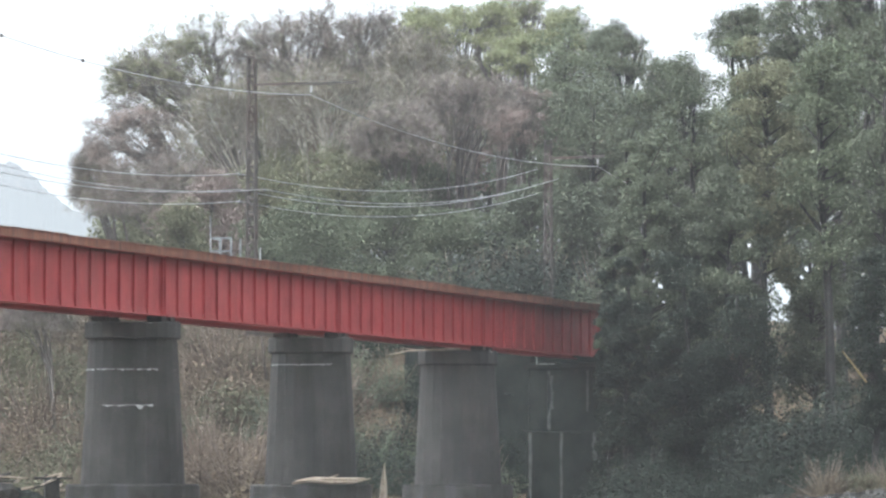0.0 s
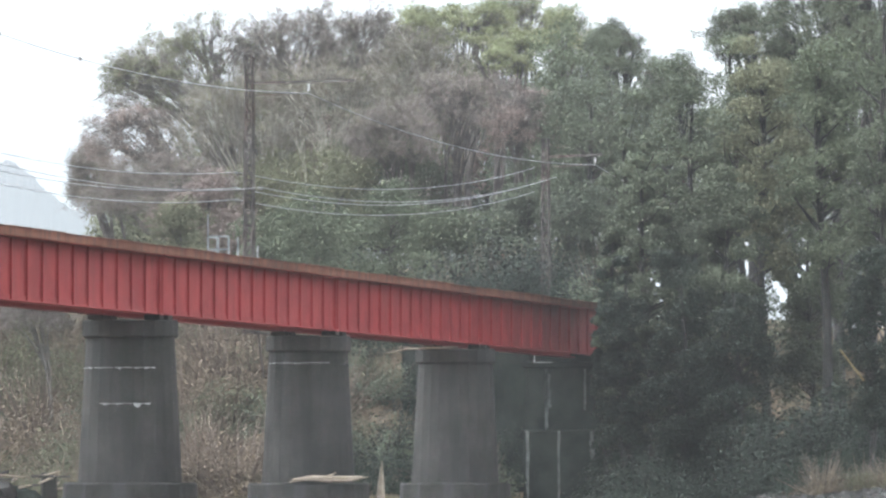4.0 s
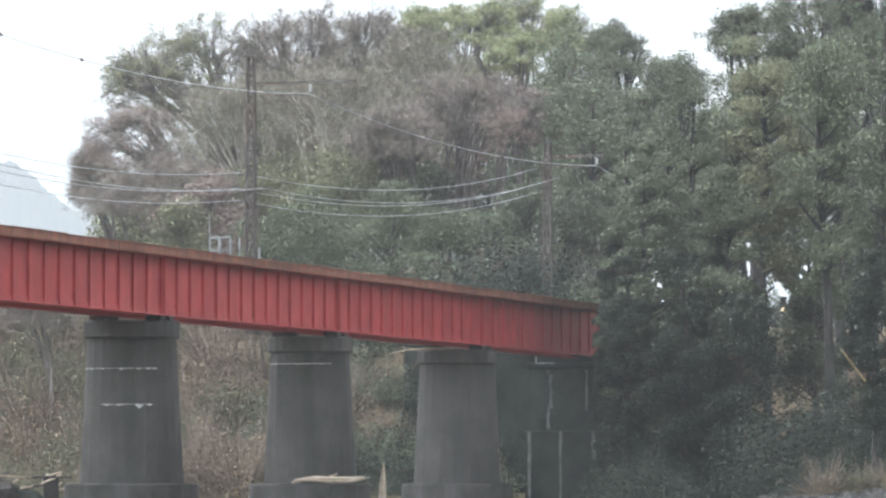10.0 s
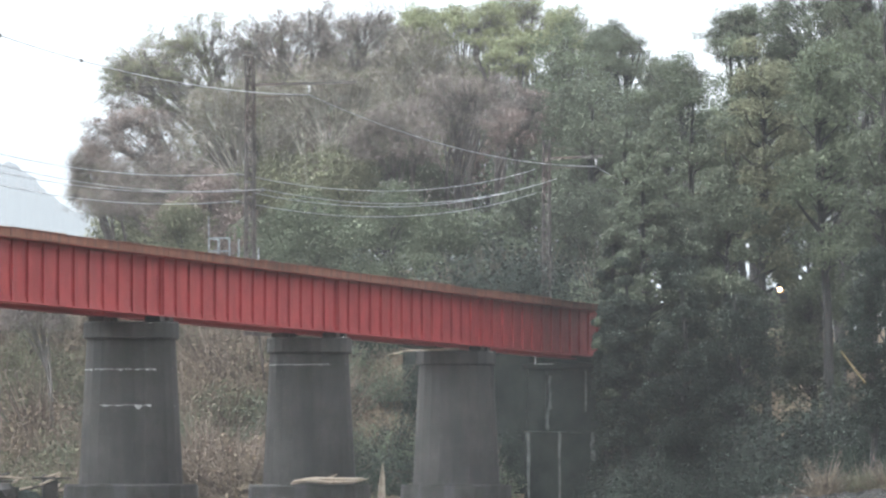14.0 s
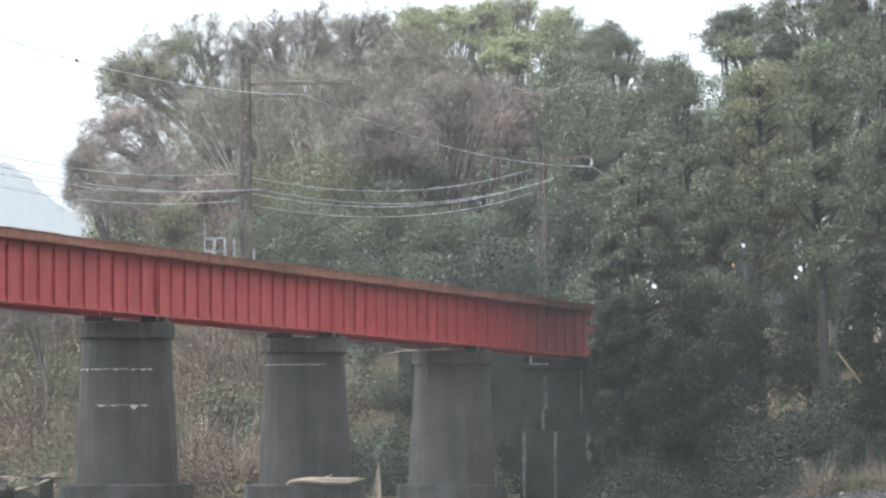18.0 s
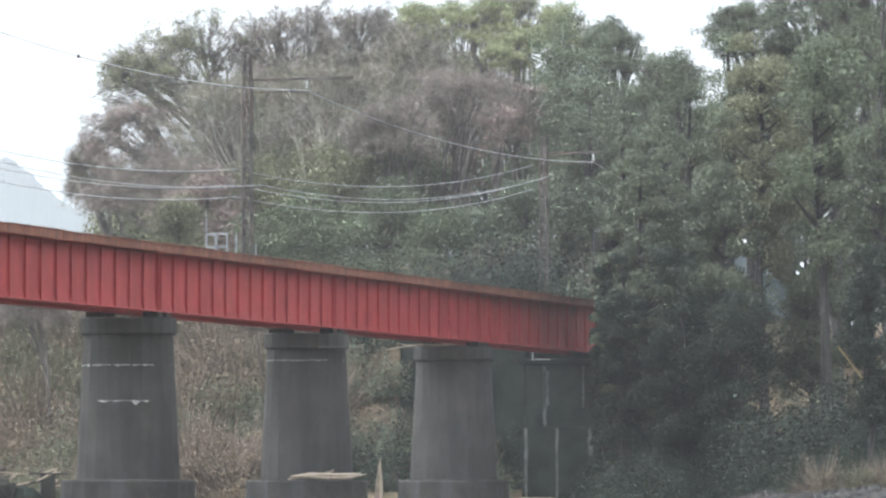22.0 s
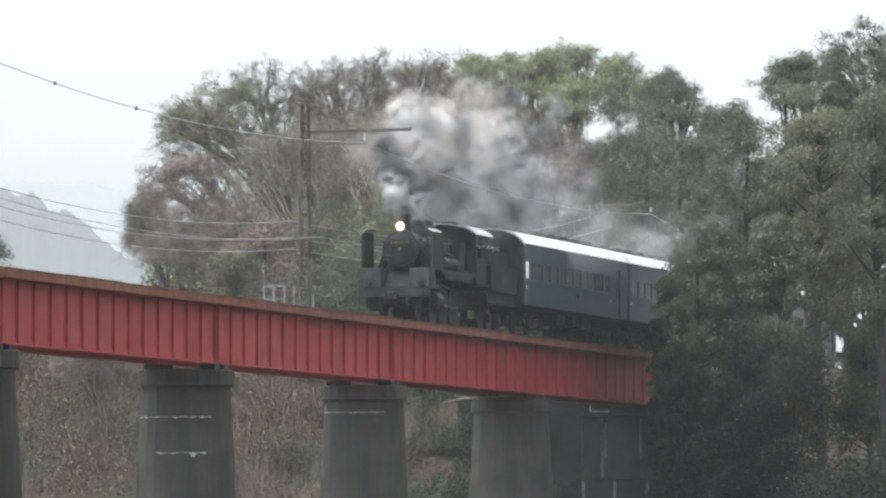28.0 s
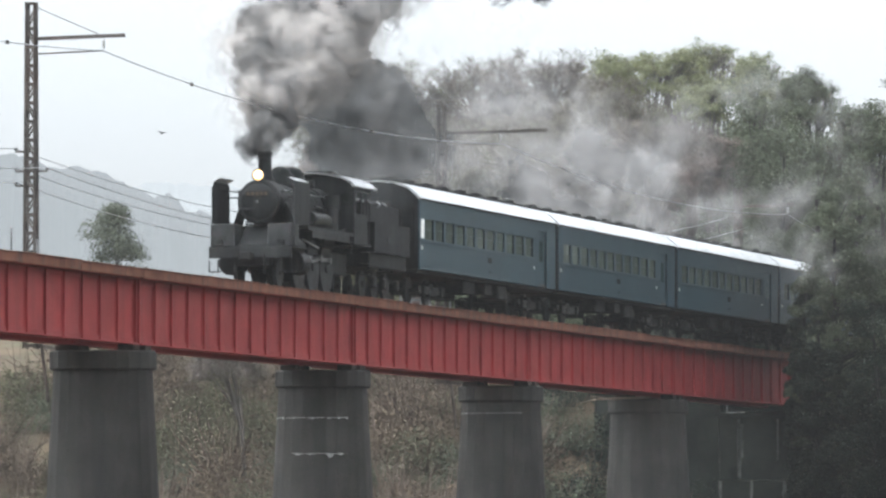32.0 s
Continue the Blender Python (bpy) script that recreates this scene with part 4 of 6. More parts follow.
def plant_brush():
    kinds = [shrub("olive_shrub", "tangled olive-brown shrub on the river bank", 201, BRUSH_OLIVE, 1.6, 1.7, 3000, 0.10, 40),
             shrub("withered_shrub", "withered brown shrub with bare stems", 202, BRUSH_BROWN, 1.5, 1.6, 2800, 0.085, 90),
             shrub("green_shrub", "dense dark green shrub", 203, LEAF_DARK, 1.5, 1.8, 3200, 0.11, 30),
             shrub("straw_grass_clump", "clump of straw-coloured dead grass", 204, LEAF_STRAW, 1.1, 0.8, 2000, 0.12, 260),
             shrub("dark_shrub", "evergreen shrub with shade painted into its dark leaves", 205, LEAF_SHADED, 1.6, 2.0, 3200, 0.10, 6)]
    rng = random.Random(5)
    used = set()
    spots = []
    for row, z in enumerate((286, 290, 294, 298, 303, 308, 313)):
        for j in range(23):
            x = -440 + j * 57 + rng.uniform(-24, 24) + (row % 2) * 28
            w = (1, 1, 3) if row < 2 else ((0, 1, 0, 1, 2) if x > 130 else (0, 1, 0, 2))
            if 590 < x < 930:
                w = (2, 4, 2)
            if -40 < x < 170 and row < 4:
                w = (2, 0, 2, 0, 1)
            spots.append((x, z + rng.uniform(-1.5, 1.5), rng.choice(w), rng.uniform(1.0, 1.6)))
    # the dark shrubs from here on carry the hollow's shade in their colour
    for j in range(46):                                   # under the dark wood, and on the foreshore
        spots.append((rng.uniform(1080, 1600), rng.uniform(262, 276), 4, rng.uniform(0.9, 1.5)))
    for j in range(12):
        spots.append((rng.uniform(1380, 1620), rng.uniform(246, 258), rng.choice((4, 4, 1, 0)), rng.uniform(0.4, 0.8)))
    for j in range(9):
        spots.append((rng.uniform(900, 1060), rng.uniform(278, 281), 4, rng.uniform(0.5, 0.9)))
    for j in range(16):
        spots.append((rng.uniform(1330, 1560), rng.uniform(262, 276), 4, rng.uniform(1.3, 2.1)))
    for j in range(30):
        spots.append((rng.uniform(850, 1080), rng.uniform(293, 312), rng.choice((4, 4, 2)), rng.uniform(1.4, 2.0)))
    for x, z, k, s in spots:
        p = at_view(x, 863, z)
        if abs(p.x - BX) < 3.2 and p.y < END_Y + 3:
            continue
        m = pose(p.x, p.y, terrain(p.x, p.y) - 0.1, 0, 0, rng.uniform(0, 360)) @ Matrix.Scale(s, 4)
        if k not in used:
            used.add(k)
            kinds[k].matrix_basis = m
        else:
            copy_thing(kinds[k], m)


plant_brush()


# ---- the steam train ----
LOCO_LEN, CAR_LEN, CARS = 14.6, 20.0, 4
LIFT = 0.24                                            # bodies over their running gear


def wheel_mesh(r, spokes, width=0.13, crank=0.0):
    """A wheel on an axle along x: tyre, rim, spokes, hub, balance weight."""
    tyre = lathe([(r * 0.86, -width / 2), (r * 0.99, -width / 2), (r, -width / 4), (r, width / 3), (r * 1.05, width * 0.4), (r * 1.05, width / 2), (r * 0.86, width / 2)], 24, "X")
    body = bmesh.new()
    add_rod(body, (-0.09, 0, 0), (0.09, 0, 0), r * 0.2, n=12)
    if spokes:
        for k in range(spokes):
            a = k * math.tau / spokes
            add_bar(body, (0, math.cos(a) * r * 0.15, math.sin(a) * r * 0.15), (0, math.cos(a) * r * 0.9, math.sin(a) * r * 0.9), 0.05, 0.045)
        if crank:
            add_box(body, -0.035, 0.035, -0.36 * r, 0.36 * r, 0.52 * r, 0.86 * r)
            add_rod(body, (-0.14, 0, -crank), (0.14, 0, -crank), 0.06, n=8)
    else:
        add_rod(body, (-0.04, 0, 0), (0.04, 0, 0), r * 0.88, n=20)
    return tyre, body


def build_loco():
    C = LOCO_LEN / 2
    loco = thing("steam_locomotive", "sooty black tender steam locomotive with smoke deflectors and a lit headlamp", "locomotive")
    O = pose(0, -C, 0)

    def P(name, bm, mat=BLACK, parent=None, label="", smooth=False):
        return part(name, bm, mat, parent or loco, label, O if parent is None else None, smooth)

    ax = 2.33
    boiler = P("boiler", lathe([(0.0, 1.9), (0.64, 1.9), (0.64, 6.2), (0.70, 6.25), (0.70, 7.4), (0, 7.4)], 32, "Y"), BLACK, smooth=False)
    boiler.location.z = ax
    for y in (2.6, 3.5, 4.5, 5.5):
        b = part("boiler_band", lathe([(0.642, y - 0.03), (0.652, y - 0.03), (0.652, y + 0.03), (0.642, y + 0.03)], 32, "Y"), GREY_STEEL, boiler)
    sbox = P("smokebox", lathe([(0.0, 0.98), (0.60, 0.98), (0.66, 1.02), (0.68, 1.1), (0.68, 1.896), (0, 1.896)], 32, "Y"), BLACK)
    sbox.location.z = ax
    door = part("smokebox_door", lathe([(0.0, 0.80), (0.25, 0.82), (0.45, 0.88), (0.56, 0.96), (0.56, 0.976), (0, 0.976)], 28, "Y"), BLACK, sbox, "domed smokebox door")
    door.data.polygons.foreach_set("use_smooth", [True] * len(door.data.polygons))
    part("door_ring", lathe([(0.56, 0.955), (0.60, 0.95), (0.60, 0.978), (0.56, 0.978)], 28, "Y"), GREY_STEEL, sbox)
    for z in (-0.22, 0.22):
        part("door_hinge", box(-0.58, -0.1, 0.80, 0.86, z - 0.03, z + 0.03, 0.01), GREY_STEEL, sbox)
    part("door_handle", rod((0, 0.72, 0), (0, 0.84, 0), 0.05), BRIGHT_STEEL, sbox)
    plate = part("front_plate", box(-0.36, 0.36, 0.80, 0.82, 0.14, 0.33, 0.01), BLACK, sbox, "dark plate with worn brass characters")
    for k in range(5):
        x = -0.28 + k * 0.14
        part("plate_bar", box(x - 0.045, x + 0.045, 0.79, 0.799, 0.18, 0.29), BRASS, sbox, "brass bar standing for a character")
    # headlamp
    head_lamp = P("headlight", lathe([(0.0, 1.22), (0.12, 1.2), (0.17, 1.1), (0.19, 0.93), (0.165, 0.93), (0.165, 0.95), (0, 0.95)], 20, "Y"), BLACK)
    head_lamp.location.z = 3.13
    part("lens", lathe([(0.0, 0.90), (0.1, 0.915), (0.158, 0.945), (0, 0.946)], 20, "Y"), LAMP, head_lamp, "lit warm yellow lens")
    part("bulb", lathe([(0.0, 0.885), (0.06, 0.89), (0.1, 0.91), (0, 0.912)], 16, "Y"), BULB, head_lamp, "glaring white bulb")
    P("headlight_bracket", box(-0.1, 0.1, 1.0, 1.2, 2.98, 3.06, 0.01))
    # chimney and domes
    ch = P("chimney", lathe([(0.30, 2.90), (0.24, 3.02), (0.205, 3.2), (0.20, 3.7), (0.235, 3.78), (0.245, 3.86), (0.21, 3.88), (0.16, 3.86), (0.15, 3.0)], 20), BLACK)
    ch.location.y += 1.72
    # domes greyer than the black boiler: sky light on them put into the colour
    for y, r, z in ((3.5, 0.36, 3.46), (4.75, 0.42, 3.5)):
        d = P("dome", lathe([(r + 0.07, ax + 0.54), (r, ax + 0.68), (r, z - 0.30), (r * 0.94, z - 0.17), (r * 0.78, z - 0.06), (r * 0.5, z + 0.02), (r * 0.22, z + 0.055), (0, z + 0.06)], 20), GREY_STEEL, smooth=True)
        d.location.y += y
    P("sandbox_saddle", box(-0.30, 0.30, 3.9, 4.3, 2.95, 3.3, 0.1))
    P("safety_valve", rod((0.12, 5.7, 2.9), (0.12, 5.7, 3.42), 0.07, 0.05), BRASS)
    P("whistle", rod((-0.12, 6.1, 2.9), (-0.12, 6.1, 3.38), 0.035), BRASS)
    P("generator", lathe([(0.0, -0.2), (0.13, -0.2), (0.13, 0.2), (0, 0.2)], 12, "X"), BLACK).location = (0.05, 6.6 - C, 3.12)
    # frame, beam, steps
    P("main_frame", box(-0.55, 0.55, 0.3, 9.4, 0.62, 1.28, 0.02), BLACK)
    beam = P("buffer_beam", box(-1.28, 1.28, 0.0, 0.12, 0.84, 1.14, 0.015), BLACK)
    P("front_deck", box(-1.3, 1.3, 0.06, 1.9, 1.144, 1.19, 0.01), BLACK)
    for sx0, sx1 in ((0.5, 1.26), (-1.26, -0.5)):
        P("cylinder_apron", box(sx0, sx1, 0.14, 1.0, 1.194, 1.88, 0.03), GREY_STEEL, label="sooty grey sheet apron before the cylinder")
        P("apron_hatch", box((sx0 + sx1) / 2 - 0.12, (sx0 + sx1) / 2 + 0.12, 0.125, 0.139, 1.34, 1.52, 0.01), BLACK)
    P("front_apron", extrude_outline([(0.5, 1.19), (1.3, 1.80), (1.3, 1.84), (0.46, 1.23)], -0.49, 0.49, "X"), BLACK)
    for side in (1, -1):
        x = side * 1.12
        bm = box(x - 0.16, x + 0.16, 0.02, 0.2, 0.42, 0.45)
        add_rod(bm, (x + side * 0.15, 0.05, 0.43), (x + side * 0.15, 0.05, 0.78), 0.018)
        add_rod(bm, (x - side * 0.12, 0.05, 0.43), (x - side * 0.12, 0.05, 0.78), 0.018)
        P("front_step", bm, BLACK)
        P("marker_lamp", lathe([(0, 0.02), (0.09, 0.0), (0.1, 0.16), (0, 0.18)], 12, "Y"), BLACK).location = (side * 0.95, -C - 0.04, 1.32)
        # running board with its upright edge
        P("running_board", box(side * 0.62, side * 1.3, 1.9, 7.4, 1.60, 1.64, 0.008), BLACK)
        P("board_edge", box(side * 1.28, side * 1.305, 1.9, 7.4, 1.52, 1.596, 0.004), GREY_STEEL)
        # smoke deflector
        sx = side * 1.26
        df = P("smoke_deflector", extrude_outline([(0.35, 1.64), (2.25, 1.64), (2.25, 2.80), (2.1, 2.92), (0.55, 2.92), (0.35, 2.72)], sx - 0.012, sx + 0.012, "X"), BLACK, label="black sheet-steel smoke deflector")
        # flange in pale roof grey: the bright glint atop the deflector, put in as colour
        part("deflector_flange", extrude_outline([(sx + side * 0.012, 2.925), (sx - side * 0.2, 3.03), (sx - side * 0.2, 3.045), (sx + side * 0.012, 2.945)], 0.55, 2.1), ROOF, df, "inward-bent top edge, pale to paint in a wet glint")
        part("deflector_edge", bar((sx, 0.36, 1.0), (sx, 0.36, 2.74), 0.05, 0.03), GREY_STEEL, df)
        part("deflector_bracket", rod((sx, 1.3, 2.7), (side * 0.62, 1.3, 2.62), 0.02), GREY_STEEL, df)
        part("deflector_bracket", rod((sx, 2.0, 2.5), (side * 0.64, 2.0, 2.5), 0.02), GREY_STEEL, df)
        # cylinder, valve chest and pipe
        P("cylinder", lathe([(0, 1.25), (0.33, 1.25), (0.36, 1.3), (0.36, 2.2), (0.33, 2.25), (0, 2.25)], 20, "Y"), BLACK).location = (side * 0.98, -C, 0.74)
        P("valve_chest", lathe([(0, 1.15), (0.2, 1.15), (0.2, 2.35), (0, 2.35)], 14, "Y"), GREY_STEEL).location = (side * 0.92, -C, 1.28)
        P("steam_pipe", rod((side * 0.6, 1.6, 2.3), (side * 0.92, 1.7, 1.4), 0.13, 0.15, 12), BLACK)
        P("slide_bar", box(side * 0.98 - 0.04, side * 0.98 + 0.04, 2.25, 3.4, 0.88, 0.94, 0.005), BRIGHT_STEEL)
        P("valve_rod", bar((side * 0.98, 2.4, 1.25), (side * 0.98, 4.4, 1.05), 0.03, 0.06), BRIGHT_STEEL)
        P("reach_rod", bar((side * 1.02, 4.3, 1.35), (side * 1.02, 7.4, 1.75), 0.03, 0.05), GREY_STEEL)
        P("hand_rail", rod((side * 0.72, 1.2, 2.68), (side * 0.74, 7.3, 2.68), 0.018), BRIGHT_STEEL)
        for y in (1.4, 3.0, 4.6, 6.2):
            P("rail_knob", rod((side * 0.58, y, 2.66), (side * 0.73, y, 2.68), 0.022), GREY_STEEL)
        for z, r in ((1.72, 0.035), (1.80, 0.03), (1.88, 0.025)):
            P("side_pipe", rod((side * 0.78, 2.4, z), (side * 0.8, 7.3, z), r, n=6), GREY_STEEL)
        P("board_valance", box(side * 1.285, side * 1.3, 2.4, 6.9, 1.3, 1.516, 0.004), BLACK)
        P("sand_pipe", rod((side * 0.66, 3.5, 2.6), (side * 0.8, 3.4, 1.64), 0.03, n=6), GREY_STEEL)
        P("sand_pipe", rod((side * 0.66, 4.2, 2.6), (side * 0.8, 4.3, 1.64), 0.03, n=6), GREY_STEEL)
        P("injector_pipe", rod((side * 0.7, 5.0, 2.35), (side * 0.75, 7.2, 2.2), 0.04, n=6), BRIGHT_STEEL)
        P("ash_ladder", bar((side * 1.24, 7.3, 1.0), (side * 1.24, 7.3, 1.6), 0.05, 0.05), GREY_STEEL)
    tank = P("air_reservoir", lathe([(0, 3.0), (0.2, 3.02), (0.22, 3.1), (0.22, 4.9), (0.2, 4.98), (0, 5.0)], 16, "Y"), BLACK)
    tank.location = (1.04, -C, 1.9)
    pump = P("air_pump", rod((1.05, 5.7, 1.66), (1.05, 5.7, 2.6), 0.2, n=14), GREY_STEEL)
    part("pump_cylinder", rod((1.05, 5.7, 2.3), (1.05, 5.7, 2.72), 0.24, n=14), BLACK, pump)
    P("feed_pump", rod((-1.05, 5.2, 1.66), (-1.05, 5.2, 2.5), 0.22, n=14), GREY_STEEL)
    P("firebox", box(-0.72, 0.72, 6.0, 7.39, 1.1, 2.4, 0.08), BLACK)
    P("ash_pan", box(-0.5, 0.5, 5.6, 7.6, 0.35, 0.8, 0.05), UNDER)
    P("coupler", box(-0.12, 0.12, -0.42, 0.1, 0.78, 1.0, 0.04), UNDER)
    P("coupler_knuckle", box(-0.2, 0.16, -0.56, -0.4, 0.74, 1.04, 0.05), UNDER)
    P("brake_hose", rod((0.45, -0.08, 0.95), (0.5, -0.12, 0.35), 0.035), UNDER)
    # cab
    cab = P("cab", box(-1.32, 1.32, 7.4, 9.5, 1.28, 1.34, 0.01), BLACK, label="open-backed black cab")
    for side in (1, -1):
        x = side * 1.3
        part("side_panel", box(x - 0.02, x + 0.02, 7.4, 9.0, 1.344, 2.25), BLACK, cab)
        part("side_panel", box(x - 0.02, x + 0.02, 7.4, 9.4, 2.95, 3.12), BLACK, cab)
        for y0, y1 in ((7.4, 7.58), (8.2, 8.34), (8.92, 9.0)):
            part("window_post", box(x - 0.018, x + 0.018, y0, y1, 2.254, 2.946), BLACK, cab)
        part("grab_rail", rod((x, 9.3, 1.3), (x, 9.3, 2.95), 0.02), GREY_STEEL, cab)
        for z in (0.4, 0.75, 1.1):
            part("cab_step", box(x - 0.2, x + 0.06, 8.95, 9.35, z, z + 0.03), GREY_STEEL, cab)
        part("front_wall", box(side * 0.72, side * 1.276, 7.4, 7.44, 1.344, 2.45), BLACK, cab)
        part("front_window", lathe([(0, 7.385), (0.16, 7.385), (0.16, 7.397), (0, 7.397)], 16, "Y"), GLASS, cab, at=pose(side * 1.0, 0, 2.72))
    arc = [(-1.40, 3.10), (-1.25, 3.25), (-0.9, 3.41), (-0.45, 3.5), (0, 3.53), (0.45, 3.5), (0.9, 3.41), (1.25, 3.25), (1.40, 3.10)]
    part("front_wall", extrude_outline([(-1.276, 2.454), (1.276, 2.454)] + [(u * 0.91, v - 0.06) for u, v in arc[::-1]], 7.404, 7.44), BLACK, cab)
    part("boiler_backhead", box(-1.2, 1.2, 8.9, 9.0, 1.344, 2.6), UNDER, cab)
    part("cab_roof", extrude_outline(arc + [(u * 0.985, v - 0.045) for u, v in arc[::-1]], 7.2, 9.9), ROOF, cab, "wet grey cab roof, sky sheen painted in")
    part("roof_vent", box(-0.4, 0.4, 8.1, 8.8, 3.535, 3.6, 0.02), BLACK, cab)
    # tender
    tender = P("tender", extrude_outline([(-1.3, 1.15), (1.3, 1.15), (1.3, 2.1), (0.95, 2.1), (0.95, 2.7), (-0.95, 2.7), (-0.95, 2.1), (-1.3, 2.1)], 10.0, 14.5), BLACK, label="low-sided black tender piled with coal")
    rng = random.Random(3)
    bm = bmesh.new()
    for k in range(70):
        x, y = rng.uniform(-0.85, 0.85), rng.uniform(10.2, 13.2)
        s = rng.uniform(0.09, 0.2)
        add_box(bm, x - s, x + s, y - s, y + s, 2.6, 2.74 + s * (1.2 - abs(x)), s * 0.4)
    part("coal_heap", bm, COAL, tender, "heap of wet black coal")
    part("tender_frame", box(-1.15, 1.15, 9.9, 14.6, 0.7, 1.146, 0.02), BLACK, tender)
    part("tender_plate", box(1.304, 1.315, 11.6, 12.6, 1.5, 1.68), GREY_STEEL, tender)
    part("tender_ladder", bar((1.0, 14.53, 1.1), (1.0, 14.53, 2.7), 0.04, 0.04), GREY_STEEL, tender)
    for side in (1, -1):
        for y in (10.9, 12.4, 13.9):
            part("axle_box", box(side * 0.98 - 0.1, side * 0.98 + 0.1, y - 0.16, y + 0.16, 0.3, 0.62, 0.03), UNDER, tender)
            part("leaf_spring", box(side * 0.98 - 0.05, side * 0.98 + 0.05, y - 0.45, y + 0.45, 0.64, 0.74, 0.02), UNDER, tender)
    # wheels: poses in the engine's own space
    wheels = []
    for y, r, sp, crank in ((1.0, 0.43, 8, 0), (3.2, 0.76, 14, 0.28), (4.85, 0.76, 14, 0.28), (6.5, 0.76, 14, 0.28), (10.9, 0.43, 0, 0), (12.4, 0.43, 0, 0), (13.9, 0.43, 0, 0)):
        for side in (1, -1):
            tyre, body = wheel_mesh(r, sp, crank=crank)
            w = part("driving_wheel" if crank else "running_wheel", body, BLACK, loco, "black spoked wheel" if sp else "")
            part("tyre", tyre, GREY_STEEL, w)
            w.matrix_basis = pose(side * 0.60, y - C, r)
            wheels.append((w, side * 0.60, y - C, r, 0 if side > 0 else 90))
    rods = []
    for side in (1, -1):
        x = side * 0.80
        bm = bar((0, -1.72, 0), (0, 1.72, 0), 0.05, 0.11)
        for y in (-1.65, 0, 1.65):
            add_rod(bm, (-0.05, y, 0), (0.05, y, 0), 0.11, n=10)
        rods.append((part("coupling_rod", bm, BRIGHT_STEEL, loco, "bright steel coupling rod"), x, 4.85 - C, 0 if side > 0 else 90, 0.0))
        bm = bar((0, 0, 0), (0, -2.1, 0), 0.05, 0.10)
        add_rod(bm, (-0.05, 0, 0), (0.05, 0, 0), 0.12, n=10)
        add_box(bm, -0.07, 0.07, -2.25, -1.95, -0.12, 0.14)
        rods.append((part("main_rod", bm, BRIGHT_STEEL, loco, "bright steel connecting rod"), x + side * 0.14, 4.85 - C, 0 if side > 0 else 90, 2.1))
    LOW_PARTS = ("buffer_beam", "front_deck", "cylinder_apron", "apron_hatch", "front_step", "marker_lamp", "coupler", "coupler_knuckle", "brake_hose",
                 "main_frame", "cylinder", "valve_chest", "slide_bar", "front_apron", "ash_pan")
    gear = {w[0] for w in wheels} | {r[0] for r in rods}
    for ob in loco.children:
        if ob not in gear and ob.name.split(".")[0] not in LOW_PARTS:
            ob.location.z += LIFT
    for ob in tender.children:
        if ob.name.startswith("axle_box"):
            ob.location.z -= LIFT
    return loco, wheels, rods


